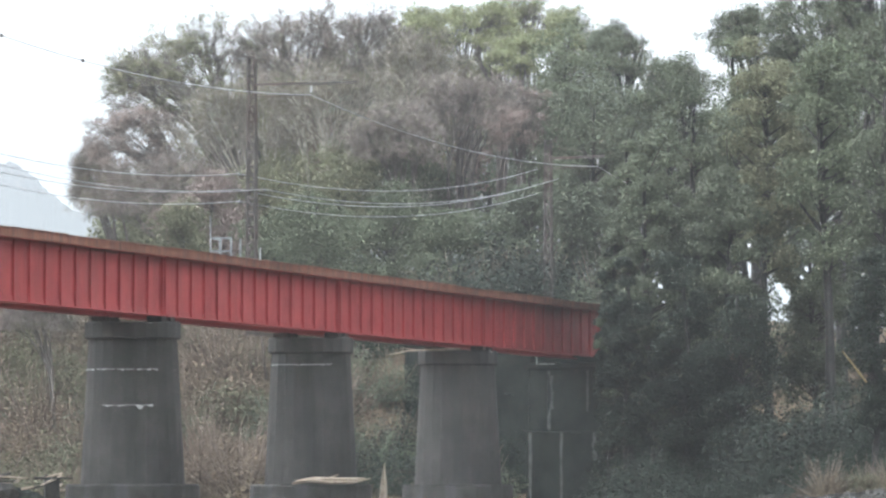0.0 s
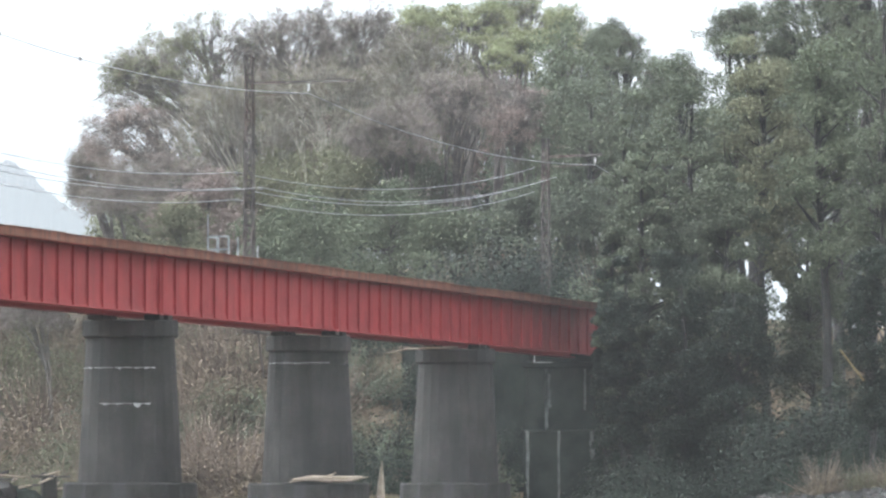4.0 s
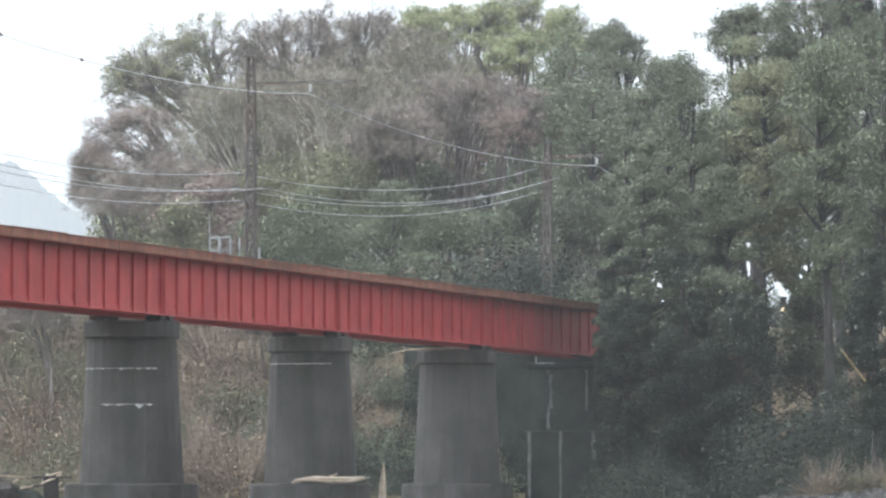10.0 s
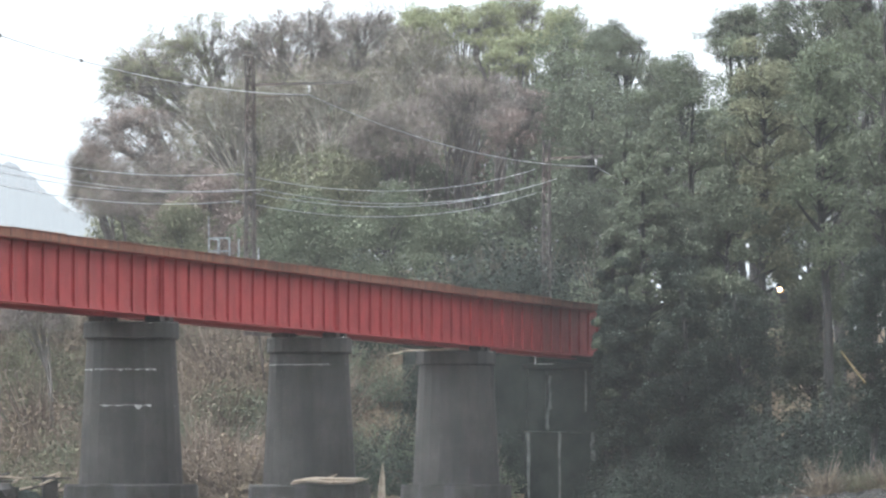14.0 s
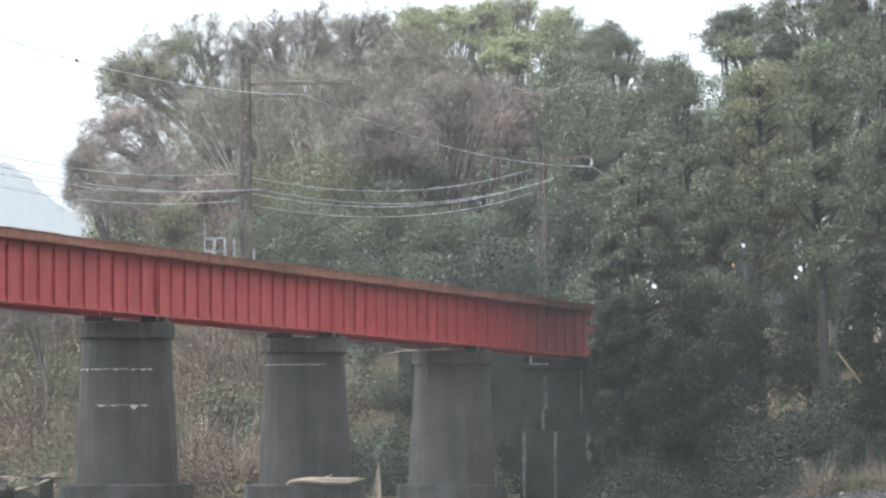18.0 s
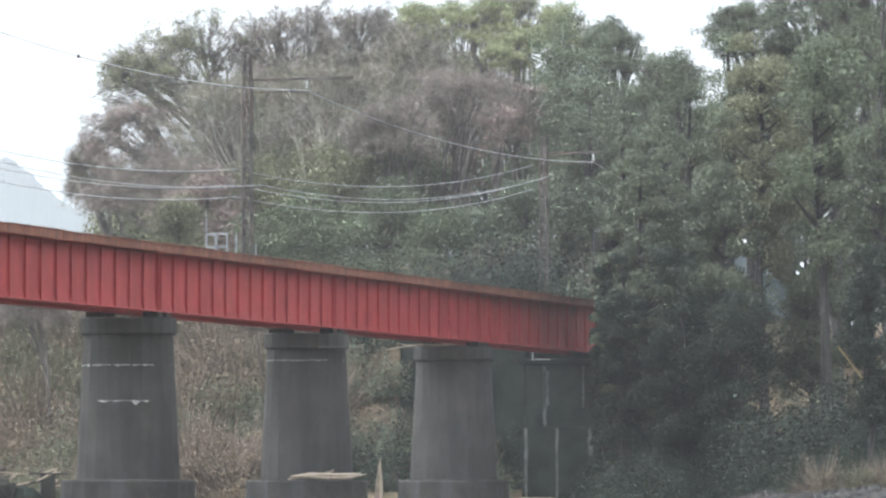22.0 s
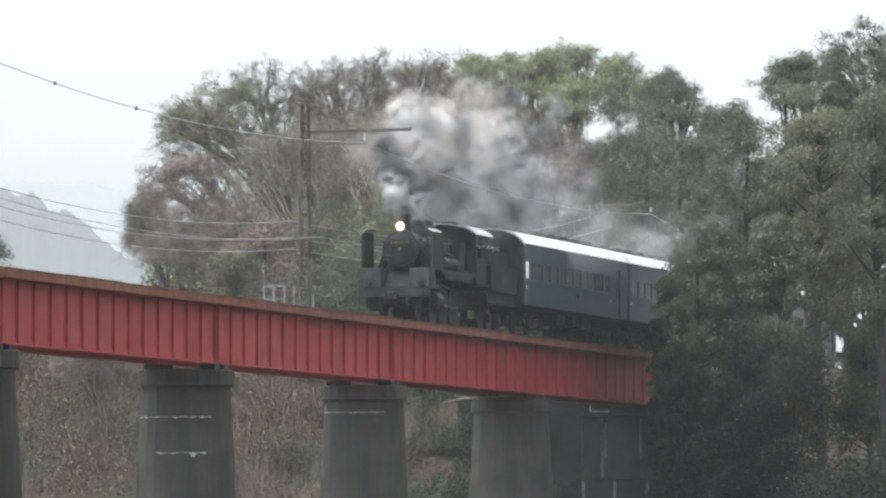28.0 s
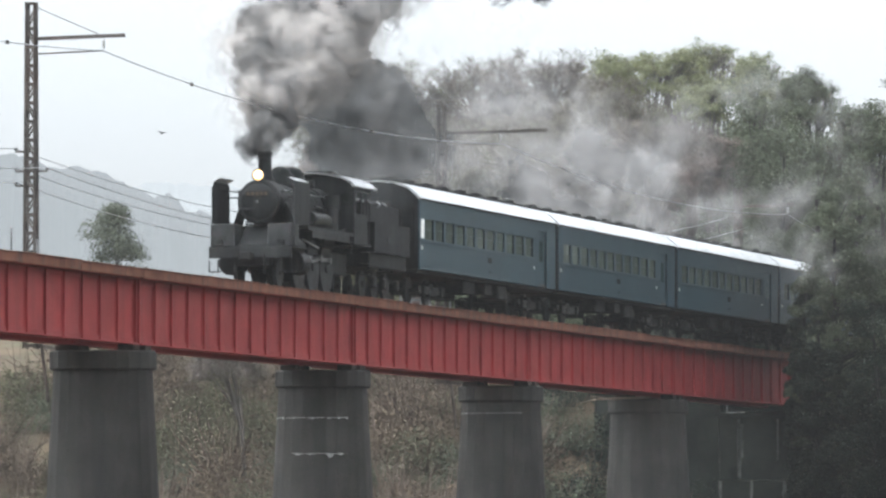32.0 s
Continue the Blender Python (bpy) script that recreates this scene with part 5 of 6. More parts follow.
def build_car():
    """One passenger coach; its front end faces the engine."""
    H = 9.75
    car = thing("passenger_coach", "dark blue passenger coach with drawn curtains and wet grey roof", "railway coach", group="coaches of the steam train")
    W = 1.4
    win, pitch, first = 1.10, 1.42, -H + 0.75
    n = 11
    for side in (1, -1):
        x0, x1 = (W - 0.05, W) if side > 0 else (-W, -W + 0.05)
        wall = part("side_wall", box(x0, x1, -H, H - 3.0, 0.82, 1.80), BLUE, car)
        part("waist_rail", box(side * (W + 0.001), side * (W + 0.022), -H, H - 3.0, 1.70, 1.78, 0.005), BLUE, wall)
        part("lower_rail", box(side * (W + 0.001), side * (W + 0.02), -H, H - 3.0, 0.82, 0.90, 0.005), BLUE, wall)
        part("upper_panel", box(x0, x1, -H, H - 3.0, 2.45, 3.08), BLUE, wall)
        part("gutter", box(side * (W + 0.001), side * (W + 0.05), -H, H, 3.05, 3.10, 0.008), UNDER, wall)
        for k in range(n + 1):
            a = -H if k == 0 else first + (k - 1) * pitch + win
            b = first + k * pitch if k < n else H - 3.0
            part("pillar", box(x0, x1, a, b, 1.804, 2.446), BLUE, wall)
        for k in range(n):
            a = first + k * pitch
            xg = side * (W - 0.035)
            pane = part("window_pane", box(xg - 0.003, xg + 0.003, a, a + win, 1.804, 2.446), GLASS, wall)
            pane.visible_shadow = False
            part("window_bar", box(side * (W - 0.03), side * (W - 0.012), a, a + win, 2.13, 2.145), BLUE, pane)
            drop = 0.64
            part("blind", box(side * (W - 0.052), side * (W - 0.044), a + 0.04, a + win - 0.04, 2.446 - drop, 2.44), BLIND, wall, "olive-grey drawn curtain")
        # recessed vestibule door at the tail
        part("door_post", box(x0, x1, H - 2.99, H - 2.55, 0.82, 3.08), BLUE, car)
        part("end_panel", box(x0, x1, H - 1.35, H, 0.82, 3.08), BLUE, car)
        part("lintel", box(x0, x1, H - 2.546, H - 1.354, 2.75, 3.08), BLUE, car)
        xd = side * (W - 0.09)
        dr = part("vestibule_door", box(xd - 0.02, xd + 0.02, H - 2.546, H - 1.354, 0.84, 2.746), BLUE, car, "recessed blue door with a tall window")
        part("door_window", box(side * (W - 0.066), side * (W - 0.06), H - 2.2, H - 1.7, 1.7, 2.4), GLASS, dr)
        part("door_step", box(side * 1.1, side * 1.42, H - 2.5, H - 1.4, 0.42, 0.47, 0.01), UNDER, car)
        part("end_mark", box(side * (W + 0.001), side * (W + 0.008), -H + 0.28, -H + 0.38, 1.46, 1.58), WHITE, car, "small white painted mark")
        part("end_mark", box(side * (W + 0.001), side * (W + 0.008), H - 3.32, H - 3.22, 1.4, 1.5), WHITE, car, "small white painted mark")
        part("side_plate", box(side * (W + 0.001), side * (W + 0.012), -0.35, 0.2, 1.36, 1.54), UNDER, car, "dark enamel plate")
        part("side_mark", box(side * (W + 0.001), side * (W + 0.008), -0.2, 0.15, 1.04, 1.1), GREY_STEEL, car)
    for y, sgn in ((-H, 1), (H, -1)):
        part("end_wall", extrude_outline([(-W + 0.051, 0.82), (W - 0.051, 0.82), (W - 0.051, 3.08), (1.0, 3.42), (0.5, 3.58), (0, 3.62), (-0.5, 3.58), (-1.0, 3.42), (-W + 0.051, 3.08)], y, y + sgn * 0.06), BLACK, car, "sooty black end wall")
        part("gangway", box(-0.48, 0.48, y - sgn * 0.3, y - sgn * 0.004, 0.95, 3.0, 0.06), UNDER, car, "black rubber gangway bellows")
        part("end_door", box(-0.36, 0.36, y - sgn * 0.312, y - sgn * 0.302, 1.0, 2.8), INSIDE, car)
        part("end_ladder", rod((1.2, y - sgn * 0.06, 1.0), (1.2, y - sgn * 0.06, 3.0), 0.02), UNDER, car)
    part("floor", box(-W + 0.06, W - 0.06, -H + 0.07, H - 0.07, 0.86, 0.92), INSIDE, car)
    part("aisle_partition", box(-0.25, 0.25, -H + 0.1, H - 3.1, 0.924, 1.7, 0.05), INSIDE, car, "dim row of seat backs")
    arc = [(W + 0.04, 3.09), (1.30, 3.26), (1.08, 3.44), (0.75, 3.58), (0.38, 3.66), (0, 3.685), (-0.38, 3.66), (-0.75, 3.58), (-1.08, 3.44), (-1.30, 3.26), (-W - 0.04, 3.09)]
    part("roof", extrude_outline(arc + [(u * 0.97, v - 0.05) for u, v in arc[::-1]], -H - 0.05, H + 0.05), ROOF, car, "wet grey arched roof, sky sheen painted in", smooth=False)
    part("roof_walk", box(-0.34, 0.34, -H + 0.3, H - 0.3, 3.688, 3.75, 0.02), UNDER, car, "dark raised strip along the roof ridge")
    for k in range(8):
        y = -H + 1.6 + k * 2.36
        v = part("roof_ventilator", lathe([(0.2, 3.752), (0.2, 3.78), (0.26, 3.79), (0.26, 3.83), (0.1, 3.88), (0, 3.89)], 12), UNDER, car)
        v.location.y = y
    # underframe
    part("sole_bar", box(-1.3, 1.3, -H, H, 0.70, 0.816, 0.02), UNDER, car)
    for y, l, h in ((-2.2, 1.6, 0.42), (0.6, 1.1, 0.36), (2.6, 1.3, 0.45)):
        for side in (1, -1):
            part("equipment_box", box(side * 0.6, side * 1.2, y - l / 2, y + l / 2, 0.68 - h, 0.696, 0.03), UNDER, car)
    part("air_tank", rod((0.3, -3.8, 0.45), (0.3, -1.9, 0.45), 0.2, n=12), UNDER, car)
    for y in (-H - 0.25, H + 0.25):
        part("coupler", box(-0.13, 0.13, y - 0.27, y + 0.27, 0.75, 1.0, 0.04), UNDER, car)
    for by in (-7.0, 7.0):
        bogie = part("bogie", box(-1.1, 1.1, by - 0.25, by + 0.25, 0.45, 0.69, 0.03), UNDER, car, "grimy four-wheeled bogie", at=pose(0, 0, 0))
        for side in (1, -1):
            part("side_frame", extrude_outline([(by - 1.7, 0.42), (by - 1.2, 0.36), (by - 0.5, 0.30), (by + 0.5, 0.30), (by + 1.2, 0.36), (by + 1.7, 0.42), (by + 1.7, 0.58), (by - 1.7, 0.58)], side * 1.02, side * 1.1, "X"), UNDER, bogie)
            for dy in (-1.22, 1.22):
                part("axle_box", box(side * 1.0, side * 1.2, by + dy - 0.14, by + dy + 0.14, 0.28, 0.6, 0.03), UNDER, bogie)
            part("bolster_spring", rod((side * 1.05, by - 0.2, 0.25), (side * 1.05, by - 0.2, 0.5), 0.1, n=8), UNDER, bogie)
        for dy in (-1.22, 1.22):
            bm = rod((-0.9, 0, 0), (0.9, 0, 0), 0.07)
            for sx in (-0.6, 0.6):
                add_rod(bm, (sx - 0.06, 0, 0), (sx + 0.06, 0, 0), 0.43, n=20)
                add_box(bm, sx - 0.065, sx + 0.065, -0.3, 0.3, -0.04, 0.04)
            ws = part("wheelset", bm, GREY_STEEL, bogie, at=pose(0, by + dy, 0.43))
    for ob in car.children:
        if not ob.name.startswith("bogie"):
            ob.location.z += LIFT
    return car


LOCO, WHEELS, RODS = build_loco()
COACH = build_car()
COACHES = [COACH] + [copy_thing(COACH, pose(0, 0, 0)) for _ in range(CARS - 1)]
for side in (1, -1):                                   # only the leading coach has a frosted window by its front end
    part("frosted_window", box(side * 1.401, side * 1.409, -9.55, -9.15, 1.83 + LIFT, 2.43 + LIFT), WHITE, COACH, "narrow frosted white window")


# ---- masts, wires and refuges along the line ----
def build_mast(i, foot, top, arm_z, reach):
    y = pier_y(i)
    m = thing("lattice_mast", "weathered steel lattice mast with a cantilever arm over the track", "catenary mast", pose(BX - 2.1, y, 0), group="masts along the line")
    w0, w1 = 0.165, 0.115

    def half(z):
        return w0 + (w1 - w0) * (z - foot) / (top - foot)
    for sx in (1, -1):
        for sy in (1, -1):
            bm = bmesh.new()
            add_bar(bm, (sx * half(foot), sy * half(foot), foot), (sx * half(top), sy * half(top), top), 0.06, 0.06)
            part("leg", bm, MAST, m)
    z, k = foot + 0.1, 0
    while z < top - 0.4:
        e = z + 0.52
        a, b = half(z), half(e)
        for sy in (1, -1):
            part("lattice_bar", bar((-a, sy * a, z), (a, sy * a, z), 0.03, 0.09), MAST, m)
            part("lattice_bar", bar((-a if k % 2 else a, sy * a, z + 0.05), (b if k % 2 else -b, sy * b, e), 0.02, 0.05), MAST, m)
        for sx in (1, -1):
            part("lattice_bar", bar((sx * a, -a if k % 2 else a, z + 0.05), (sx * b, b if k % 2 else -b, e), 0.05, 0.02), MAST, m)
        z, k = e, k + 1
    if foot < 6.5:                                       # strut down the pier's flank
        part("foot_strut", bar((0.52, 0, 4.9), (0.3, 0, foot + 0.3), 0.07, 0.07), MAST, m)
        part("foot_bracket", bar((-0.1, 0, foot + 0.1), (0.75, 0, foot + 0.02), 0.12, 0.1), MAST, m)
    part("cap", box(-w1 - 0.04, w1 + 0.04, -w1 - 0.04, w1 + 0.04, top - 0.04, top + 0.02), MAST, m)
    part("arm", bar((0.1, 0, arm_z), (reach, 0, arm_z + 0.06), 0.09, 0.10), MAST, m, "cantilever arm")
    part("stay", rod((0.1, 0, top - 0.1), (2.0, 0, arm_z + 0.08), 0.012, n=5), MAST, m)
    ins = part("insulator", lathe([(0.03, arm_z - 0.05), (0.06, arm_z - 0.1), (0.03, arm_z - 0.13), (0.06, arm_z - 0.18), (0.03, arm_z - 0.22), (0.055, arm_z - 0.27), (0, arm_z - 0.31)], 10), CERAMIC, m, "white porcelain insulator")
    ins.location.x = 2.1
    part("pull_off", rod((0.2, 0, arm_z - 0.42), (2.1, 0, arm_z - 0.36), 0.024, n=5), MAST, m)
    for z, sx in ((11.9, -0.45), (11.35, 0.45), (10.95, -0.45), (11.35, -0.45)):
        part("feeder_bracket", bar((0, 0, z), (sx, 0, z), 0.05, 0.05), MAST, m)
        f = part("feeder_insulator", lathe([(0.02, 0.02), (0.05, 0.05), (0.05, 0.1), (0, 0.14)], 8), GALV, m)
        f.location = (sx, 0, z)
    return m


build_mast(0, 6.4, 16.05, 15.05, 2.72)
build_mast(2, 6.4, 16.0, 15.05, 3.75)
MAST_C = build_mast(4.15, 6.6, 15.6, 14.85, 2.4)


def contact_wires():
    line = [(BX, pier_y(-2), 14.75), (BX, pier_y(0), 14.68), (BX, pier_y(2), 14.68), (BX, pier_y(4.15), 14.5), (BX - 0.5, pier_y(6), 13.8)]
    for a, b in zip(line, line[1:]):
        w = part("overhead_wire", cable(sagging(a, b, 0.62), 0.015), WIRE)
        tagged(w, "sagging overhead contact wire above the track", "overhead wire", "wires along the line")
        for k in (3, 6, 10, 13):
            p = sagging(a, b, 0.62)[k]
            part("wire_clamp", box(p[0] - 0.03, p[0] + 0.03, p[1] - 0.07, p[1] + 0.07, p[2] - 0.05, p[2] + 0.05), MAST, w)
    for sx, z, zc in ((-0.45, 12.0, 14.4), (0.45, 11.45, 14.0), (-0.45, 11.05, 13.4), (-0.45, 11.45, 13.75)):
        x = BX - 2.1 + sx
        pts = [(x, pier_y(-2), z + 0.1), (x, pier_y(0), z), (x, pier_y(2), z), (x, pier_y(4.15), zc)]
        for a, b in zip(pts, pts[1:]):
            w = part("feeder_wire", cable(sagging(a, b, 0.75), 0.012), WIRE)
            tagged(w, "thin sagging feeder wire between the masts", "power line", "wires along the line")


contact_wires()


STAND_Z = RAIL_Z + 0.27                                 # the refuges stand above the rails


def build_refuge(i):
    """A small railed platform beside the track."""
    y0 = pier_y(i) - 3.4
    r = thing("track_refuge", "grey railed refuge platform beside the bridge track", "platform", pose(BX - 1.34, y0, 0), group="refuges on the bridge")
    part("platform", box(-1.25, 0, -0.7, 0.7, STAND_Z - 0.35, STAND_Z - 0.29, 0.01), GALV, r)
    part("support", bar((-1.2, 0, STAND_Z - 0.4), (-0.2, 0, GIRDER_Z + 0.7), 0.08, 0.08), MAST, r)
    for x, y in ((-1.2, -0.65), (-0.84, -0.65), (-0.48, -0.65), (-1.2, 0.65), (-0.48, 0.65)):
        part("post", bar((x, y, STAND_Z - 0.29), (x, y, STAND_Z + 0.72), 0.05, 0.05), GALV, r)
    for z in (STAND_Z + 0.26, STAND_Z + 0.7):
        part("hand_rail", bar((-1.22, -0.65, z), (-0.46, -0.65, z), 0.05, 0.06), GALV, r)
        part("hand_rail", bar((-1.2, -0.65, z), (-1.2, 0.65, z), 0.05, 0.06), GALV, r)
    part("pole", rod((-1.2, -0.65, STAND_Z - 0.29), (-1.2, -0.65, STAND_Z + 1.45), 0.022), GALV, r, "slender upright pole")
    part("side_post", bar((0.0 - 0.02, 1.6, STAND_Z - 0.04), (-0.02, 1.6, STAND_Z + 0.45), 0.05, 0.05), GALV, r)


build_refuge(0)
build_refuge(2)


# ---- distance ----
def hazed_hill_material(name, colour, strength):
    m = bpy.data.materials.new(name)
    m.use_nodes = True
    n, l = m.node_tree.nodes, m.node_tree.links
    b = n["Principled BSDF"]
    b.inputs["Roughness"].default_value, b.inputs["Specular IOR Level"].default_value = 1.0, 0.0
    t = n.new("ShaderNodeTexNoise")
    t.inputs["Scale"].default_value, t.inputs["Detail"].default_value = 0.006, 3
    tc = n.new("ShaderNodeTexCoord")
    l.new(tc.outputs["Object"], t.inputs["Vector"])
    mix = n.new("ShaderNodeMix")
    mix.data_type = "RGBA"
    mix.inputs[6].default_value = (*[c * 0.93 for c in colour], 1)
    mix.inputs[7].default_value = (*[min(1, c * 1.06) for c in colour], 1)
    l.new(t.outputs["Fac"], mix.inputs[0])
    # the hill's haze is painted: a pale glow over a near-black base
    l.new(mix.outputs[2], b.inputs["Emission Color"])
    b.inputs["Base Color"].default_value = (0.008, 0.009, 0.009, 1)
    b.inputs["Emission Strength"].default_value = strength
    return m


def build_hill(name, label, depth, profile, mat, rough, seed):
    """A wooded ridge far off, its crest running through (bearing, height over the horizon) pairs, with depth behind it."""
    us = np.array([p[0] for p in profile], float)
    hs = np.array([p[1] for p in profile], float)
    n = 500
    xs = np.linspace(us[0], us[-1], n)
    top = np.interp(xs, us, hs)
    verts, faces = [], []
    for j, (dz, f) in enumerate(((0, 0.0), (30, 0.5), (70, 0.85), (120, 1.0), (300, 0.4), (420, -0.2))):
        for k, x in enumerate(xs):
            d = depth + dz
            px, py = spot((x - 784) / 12580 * d, d)
            h = top[k] / 12580 * d
            wob = rough * noise.noise(Vector((k * 0.21, j * 0.2, seed))) + 0.35 * rough * noise.noise(Vector((k * 0.7, j * 0.3, seed + 5)))
            verts.append((px, py, EYE[2] + h * f + (wob if f > 0 else -6)))
    for j in range(5):
        for k in range(n - 1):
            faces.append((j * n + k, j * n + k + 1, (j + 1) * n + k + 1, (j + 1) * n + k))
    ob = put(name, mesh_of(name, verts, faces, True), mat)
    tagged(ob, label, "hill", kind="structure")


build_hill("backdrop_far", "pale wooded ridge in the distance, mist painted into its glow", 3000, ((-1200, 600), (-330, 620), (-60, 624), (60, 622), (120, 612), (300, 560), (800, 420), (1600, 380)), hazed_hill_material("glow_hazed_pale_hill", (0.53, 0.545, 0.55), 0.37), 2.0, 1)
build_hill("backdrop_near", "grey-blue hillside across the valley, mist painted into its glow", 1800, ((-1200, 720), (-700, 690), (-337, 676), (-292, 674), (-237, 656), (-171, 641), (-111, 621), (-56, 603), (-15, 586), (30, 574), (60, 548), (110, 503), (300, 400), (700, 300), (1600, 250)), hazed_hill_material("glow_hazed_grey_hill", (0.385, 0.395, 0.40), 0.31), 2.2, 2)


p = at_view(-134, 276, 430)
g = ground_at(p)
leafy_tree("lone_cedar", "lone grey-green cedar in the mist beyond the bridge", 303, g, (p.z - g[2]) * 1.08, 2.7, (p.z - g[2]) * 0.2, LEAF_DARK, clumps=22, leaves=11000, leaf=0.2, cone=0.75, lobes=2.2, squash=0.7)


# ---- smoke and steam: clouds of flakes that rise from the chimney and drift apart ----
def puff_mesh(seed, rad, flakes, size, billowed=True):
    """A round cloud of faint shreds: laid over lobes like a cauliflower's where billowed, else turned every way."""
    rng = np.random.default_rng(seed)
    u = rng.normal(size=(flakes, 3))
    u /= np.linalg.norm(u, axis=1, keepdims=True)
    if billowed:
        lobe = rng.normal(size=(5, 3))
        lobe *= 0.5 * rad / np.linalg.norm(lobe, axis=1, keepdims=True)
        c = lobe[rng.integers(0, 5, flakes)] + u * rad * rng.uniform(0.45, 0.62, (flakes, 1))
        nor = u + rng.normal(size=(flakes, 3)) * 0.25
    else:
        c = u * rad * rng.random((flakes, 1)) ** 0.5
        c[:, 2] *= 0.8
        nor = rng.normal(size=(flakes, 3))
    nor /= np.linalg.norm(nor, axis=1, keepdims=True)
    a = np.cross(nor, rng.normal(size=(flakes, 3)))
    a /= np.linalg.norm(a, axis=1, keepdims=True)
    b = np.cross(nor, a)
    s = size * rng.uniform(0.7, 1.15, (flakes, 1)) * 0.5
    verts = np.stack([c - a * s - b * s, c + a * s - b * s, c + a * s + b * s, c - a * s + b * s], axis=1).reshape(-1, 3)
    me = mesh_np("puff", verts, np.arange(flakes * 4).reshape(-1, 4))
    me.uv_layers.new(name="shred").data.foreach_set("uv", np.tile(np.array([0, 0, 1, 0, 1, 1, 0, 1], dtype=np.float32), flakes))
    return me


SMOKE_START = 22.3
PUFFS = []


def build_smoke():
    plume = thing("smoke_plume", "billowing grey coal smoke and white steam trailing from the locomotive's chimney", "smoke")
    kinds = {"puff": [puff_mesh(400 + k, 0.5, 34, 0.62) for k in range(6)], "billow": [puff_mesh(405 + k, 1.1, 36, 1.35) for k in range(6)],
             "steam": [puff_mesh(410 + k, 0.55, 30, 0.7) for k in range(4)], "drift": [puff_mesh(420 + k, 1.3, 16, 2.4, False) for k in range(5)],
             "pale": [puff_mesh(430 + k, 1.2, 16, 2.2, False) for k in range(4)]}
    for kind, mat in (("puff", SMOKE), ("billow", BILLOW), ("steam", STEAM), ("drift", HAZE), ("pale", PALE_SMOKE)):
        for me in kinds[kind]:
            me.materials.append(mat)
    rng = random.Random(77)

    def let_out(kind, t):
        PUFFS.append((put("smoke_" + kind, rng.choice(kinds[kind]), None, plume, kind="stuff"), t, kind, rng.random(), rng.random(), rng.random()))
    t = SMOKE_START
    while t < 31.98:
        early = t < 24.0
        for k in range(1 if early else (5 if t < 25.6 else (3 if t < 26.8 else (3 if t < 28.5 else 6)))):
            let_out("puff", t + k * 0.016)
        for k in range(3 if t > 28.3 else (2 if t > 25.6 else 0)):
            let_out("billow", t + k * 0.033)
        for k in range(1 if early and rng.random() < 0.3 else (1 if t < 25.4 else (3 if t < 28 else 2))):
            let_out("pale" if rng.random() < (0.7 if t < 28.0 else 0.4) else "drift", t + k * 0.05)
        for k in range(2 if 26.9 < t < 28.2 else (1 if (24.3 < t < 25.3 and rng.random() < 0.6) or 28.2 <= t < 29.2 else 0)):
            let_out("steam", t + k * 0.05)
        t += 0.1
    return plume


build_smoke()
IN_THE_BANK = pose(BX + 1.0, END_Y + 30.0, -4.0)


def puff_rows(kind, born, a, b, c):
    """Poses of one puff: held in the bank until it joins the plume, then it rises, slows and drifts apart from the others."""
    join = {"puff": 0.0, "steam": 0.05, "billow": 0.3, "pale": 1.0, "drift": 1.0}[kind]
    start = round((born + join) * FPS) / FPS
    if start > 31.97:
        return [(0.0, IN_THE_BANK), (32.0, IN_THE_BANK)]
    rows = [(0.0, IN_THE_BANK), (start - 1 / FPS, IN_THE_BANK)]
    p0, _ = track(travelled(born) + 1.72)
    p0 = p0 + Vector((0, 0, 3.96))
    v = (travelled(born - 0.1) - travelled(born + 0.1)) / 0.2
    ang = b * math.tau
    power = 0.3 + 0.7 * smooth(24.5, 28.0, born)
    t = start
    while t < 32.4:
        age = max(t - born, 0.0)
        lift = 1 - math.exp(-age / 0.45)
        rise = power * ((1.3 + 1.2 * a) * lift + (1.4 + 0.8 * c) * age + 0.6 * max(age - 1.6, 0.0) ** 2)
        carry = v * power * 0.36 * (1 - math.exp(-age / 0.5))
        out = (0.1 + 1.35 * age ** 0.6) * (0.25 + 0.75 * c) * (0.35 + 0.65 * power)
        side = -1.0 * age
        if kind == "billow":
            out *= 1.3
        elif kind in ("drift", "pale"):
            rise = power * ((-0.6 + 4.6 * a) * (1 - math.exp(-age / 0.9)) + 0.35 * age * c)
            out = (0.3 + 0.95 * age ** 0.9) * (0.35 + 0.65 * c)
            carry *= 0.5
            side = (1.5 * b - (0.6 if kind == "pale" else 1.6)) * age
        elif kind == "steam":
            low = born < 26
            rise = (-0.5 + 0.7 * a) * lift + 0.25 * age + 1.9 * max(age - 1.3, 0.0) if low else (0.1 + 1.9 * a) * lift + 1.9 * age
            side = 0.5 * lift + 0.3 * age if low else -1.3 * lift + 0.5 * age
            out *= 0.8 if low else 1.0
        q = p0 + Vector((math.cos(ang) * out + side, -carry + math.sin(ang) * out * 1.5, rise + 0.4 * out * math.sin(ang * 3 + c * 6)))
        rows.append((t, pose(q.x, q.y, q.z, 30 * age * (a - 0.5), 30 * age * (b - 0.5), 40 * age * (c - 0.5))))
        t += 0.1 if age < 0.6 else 0.4
    return rows


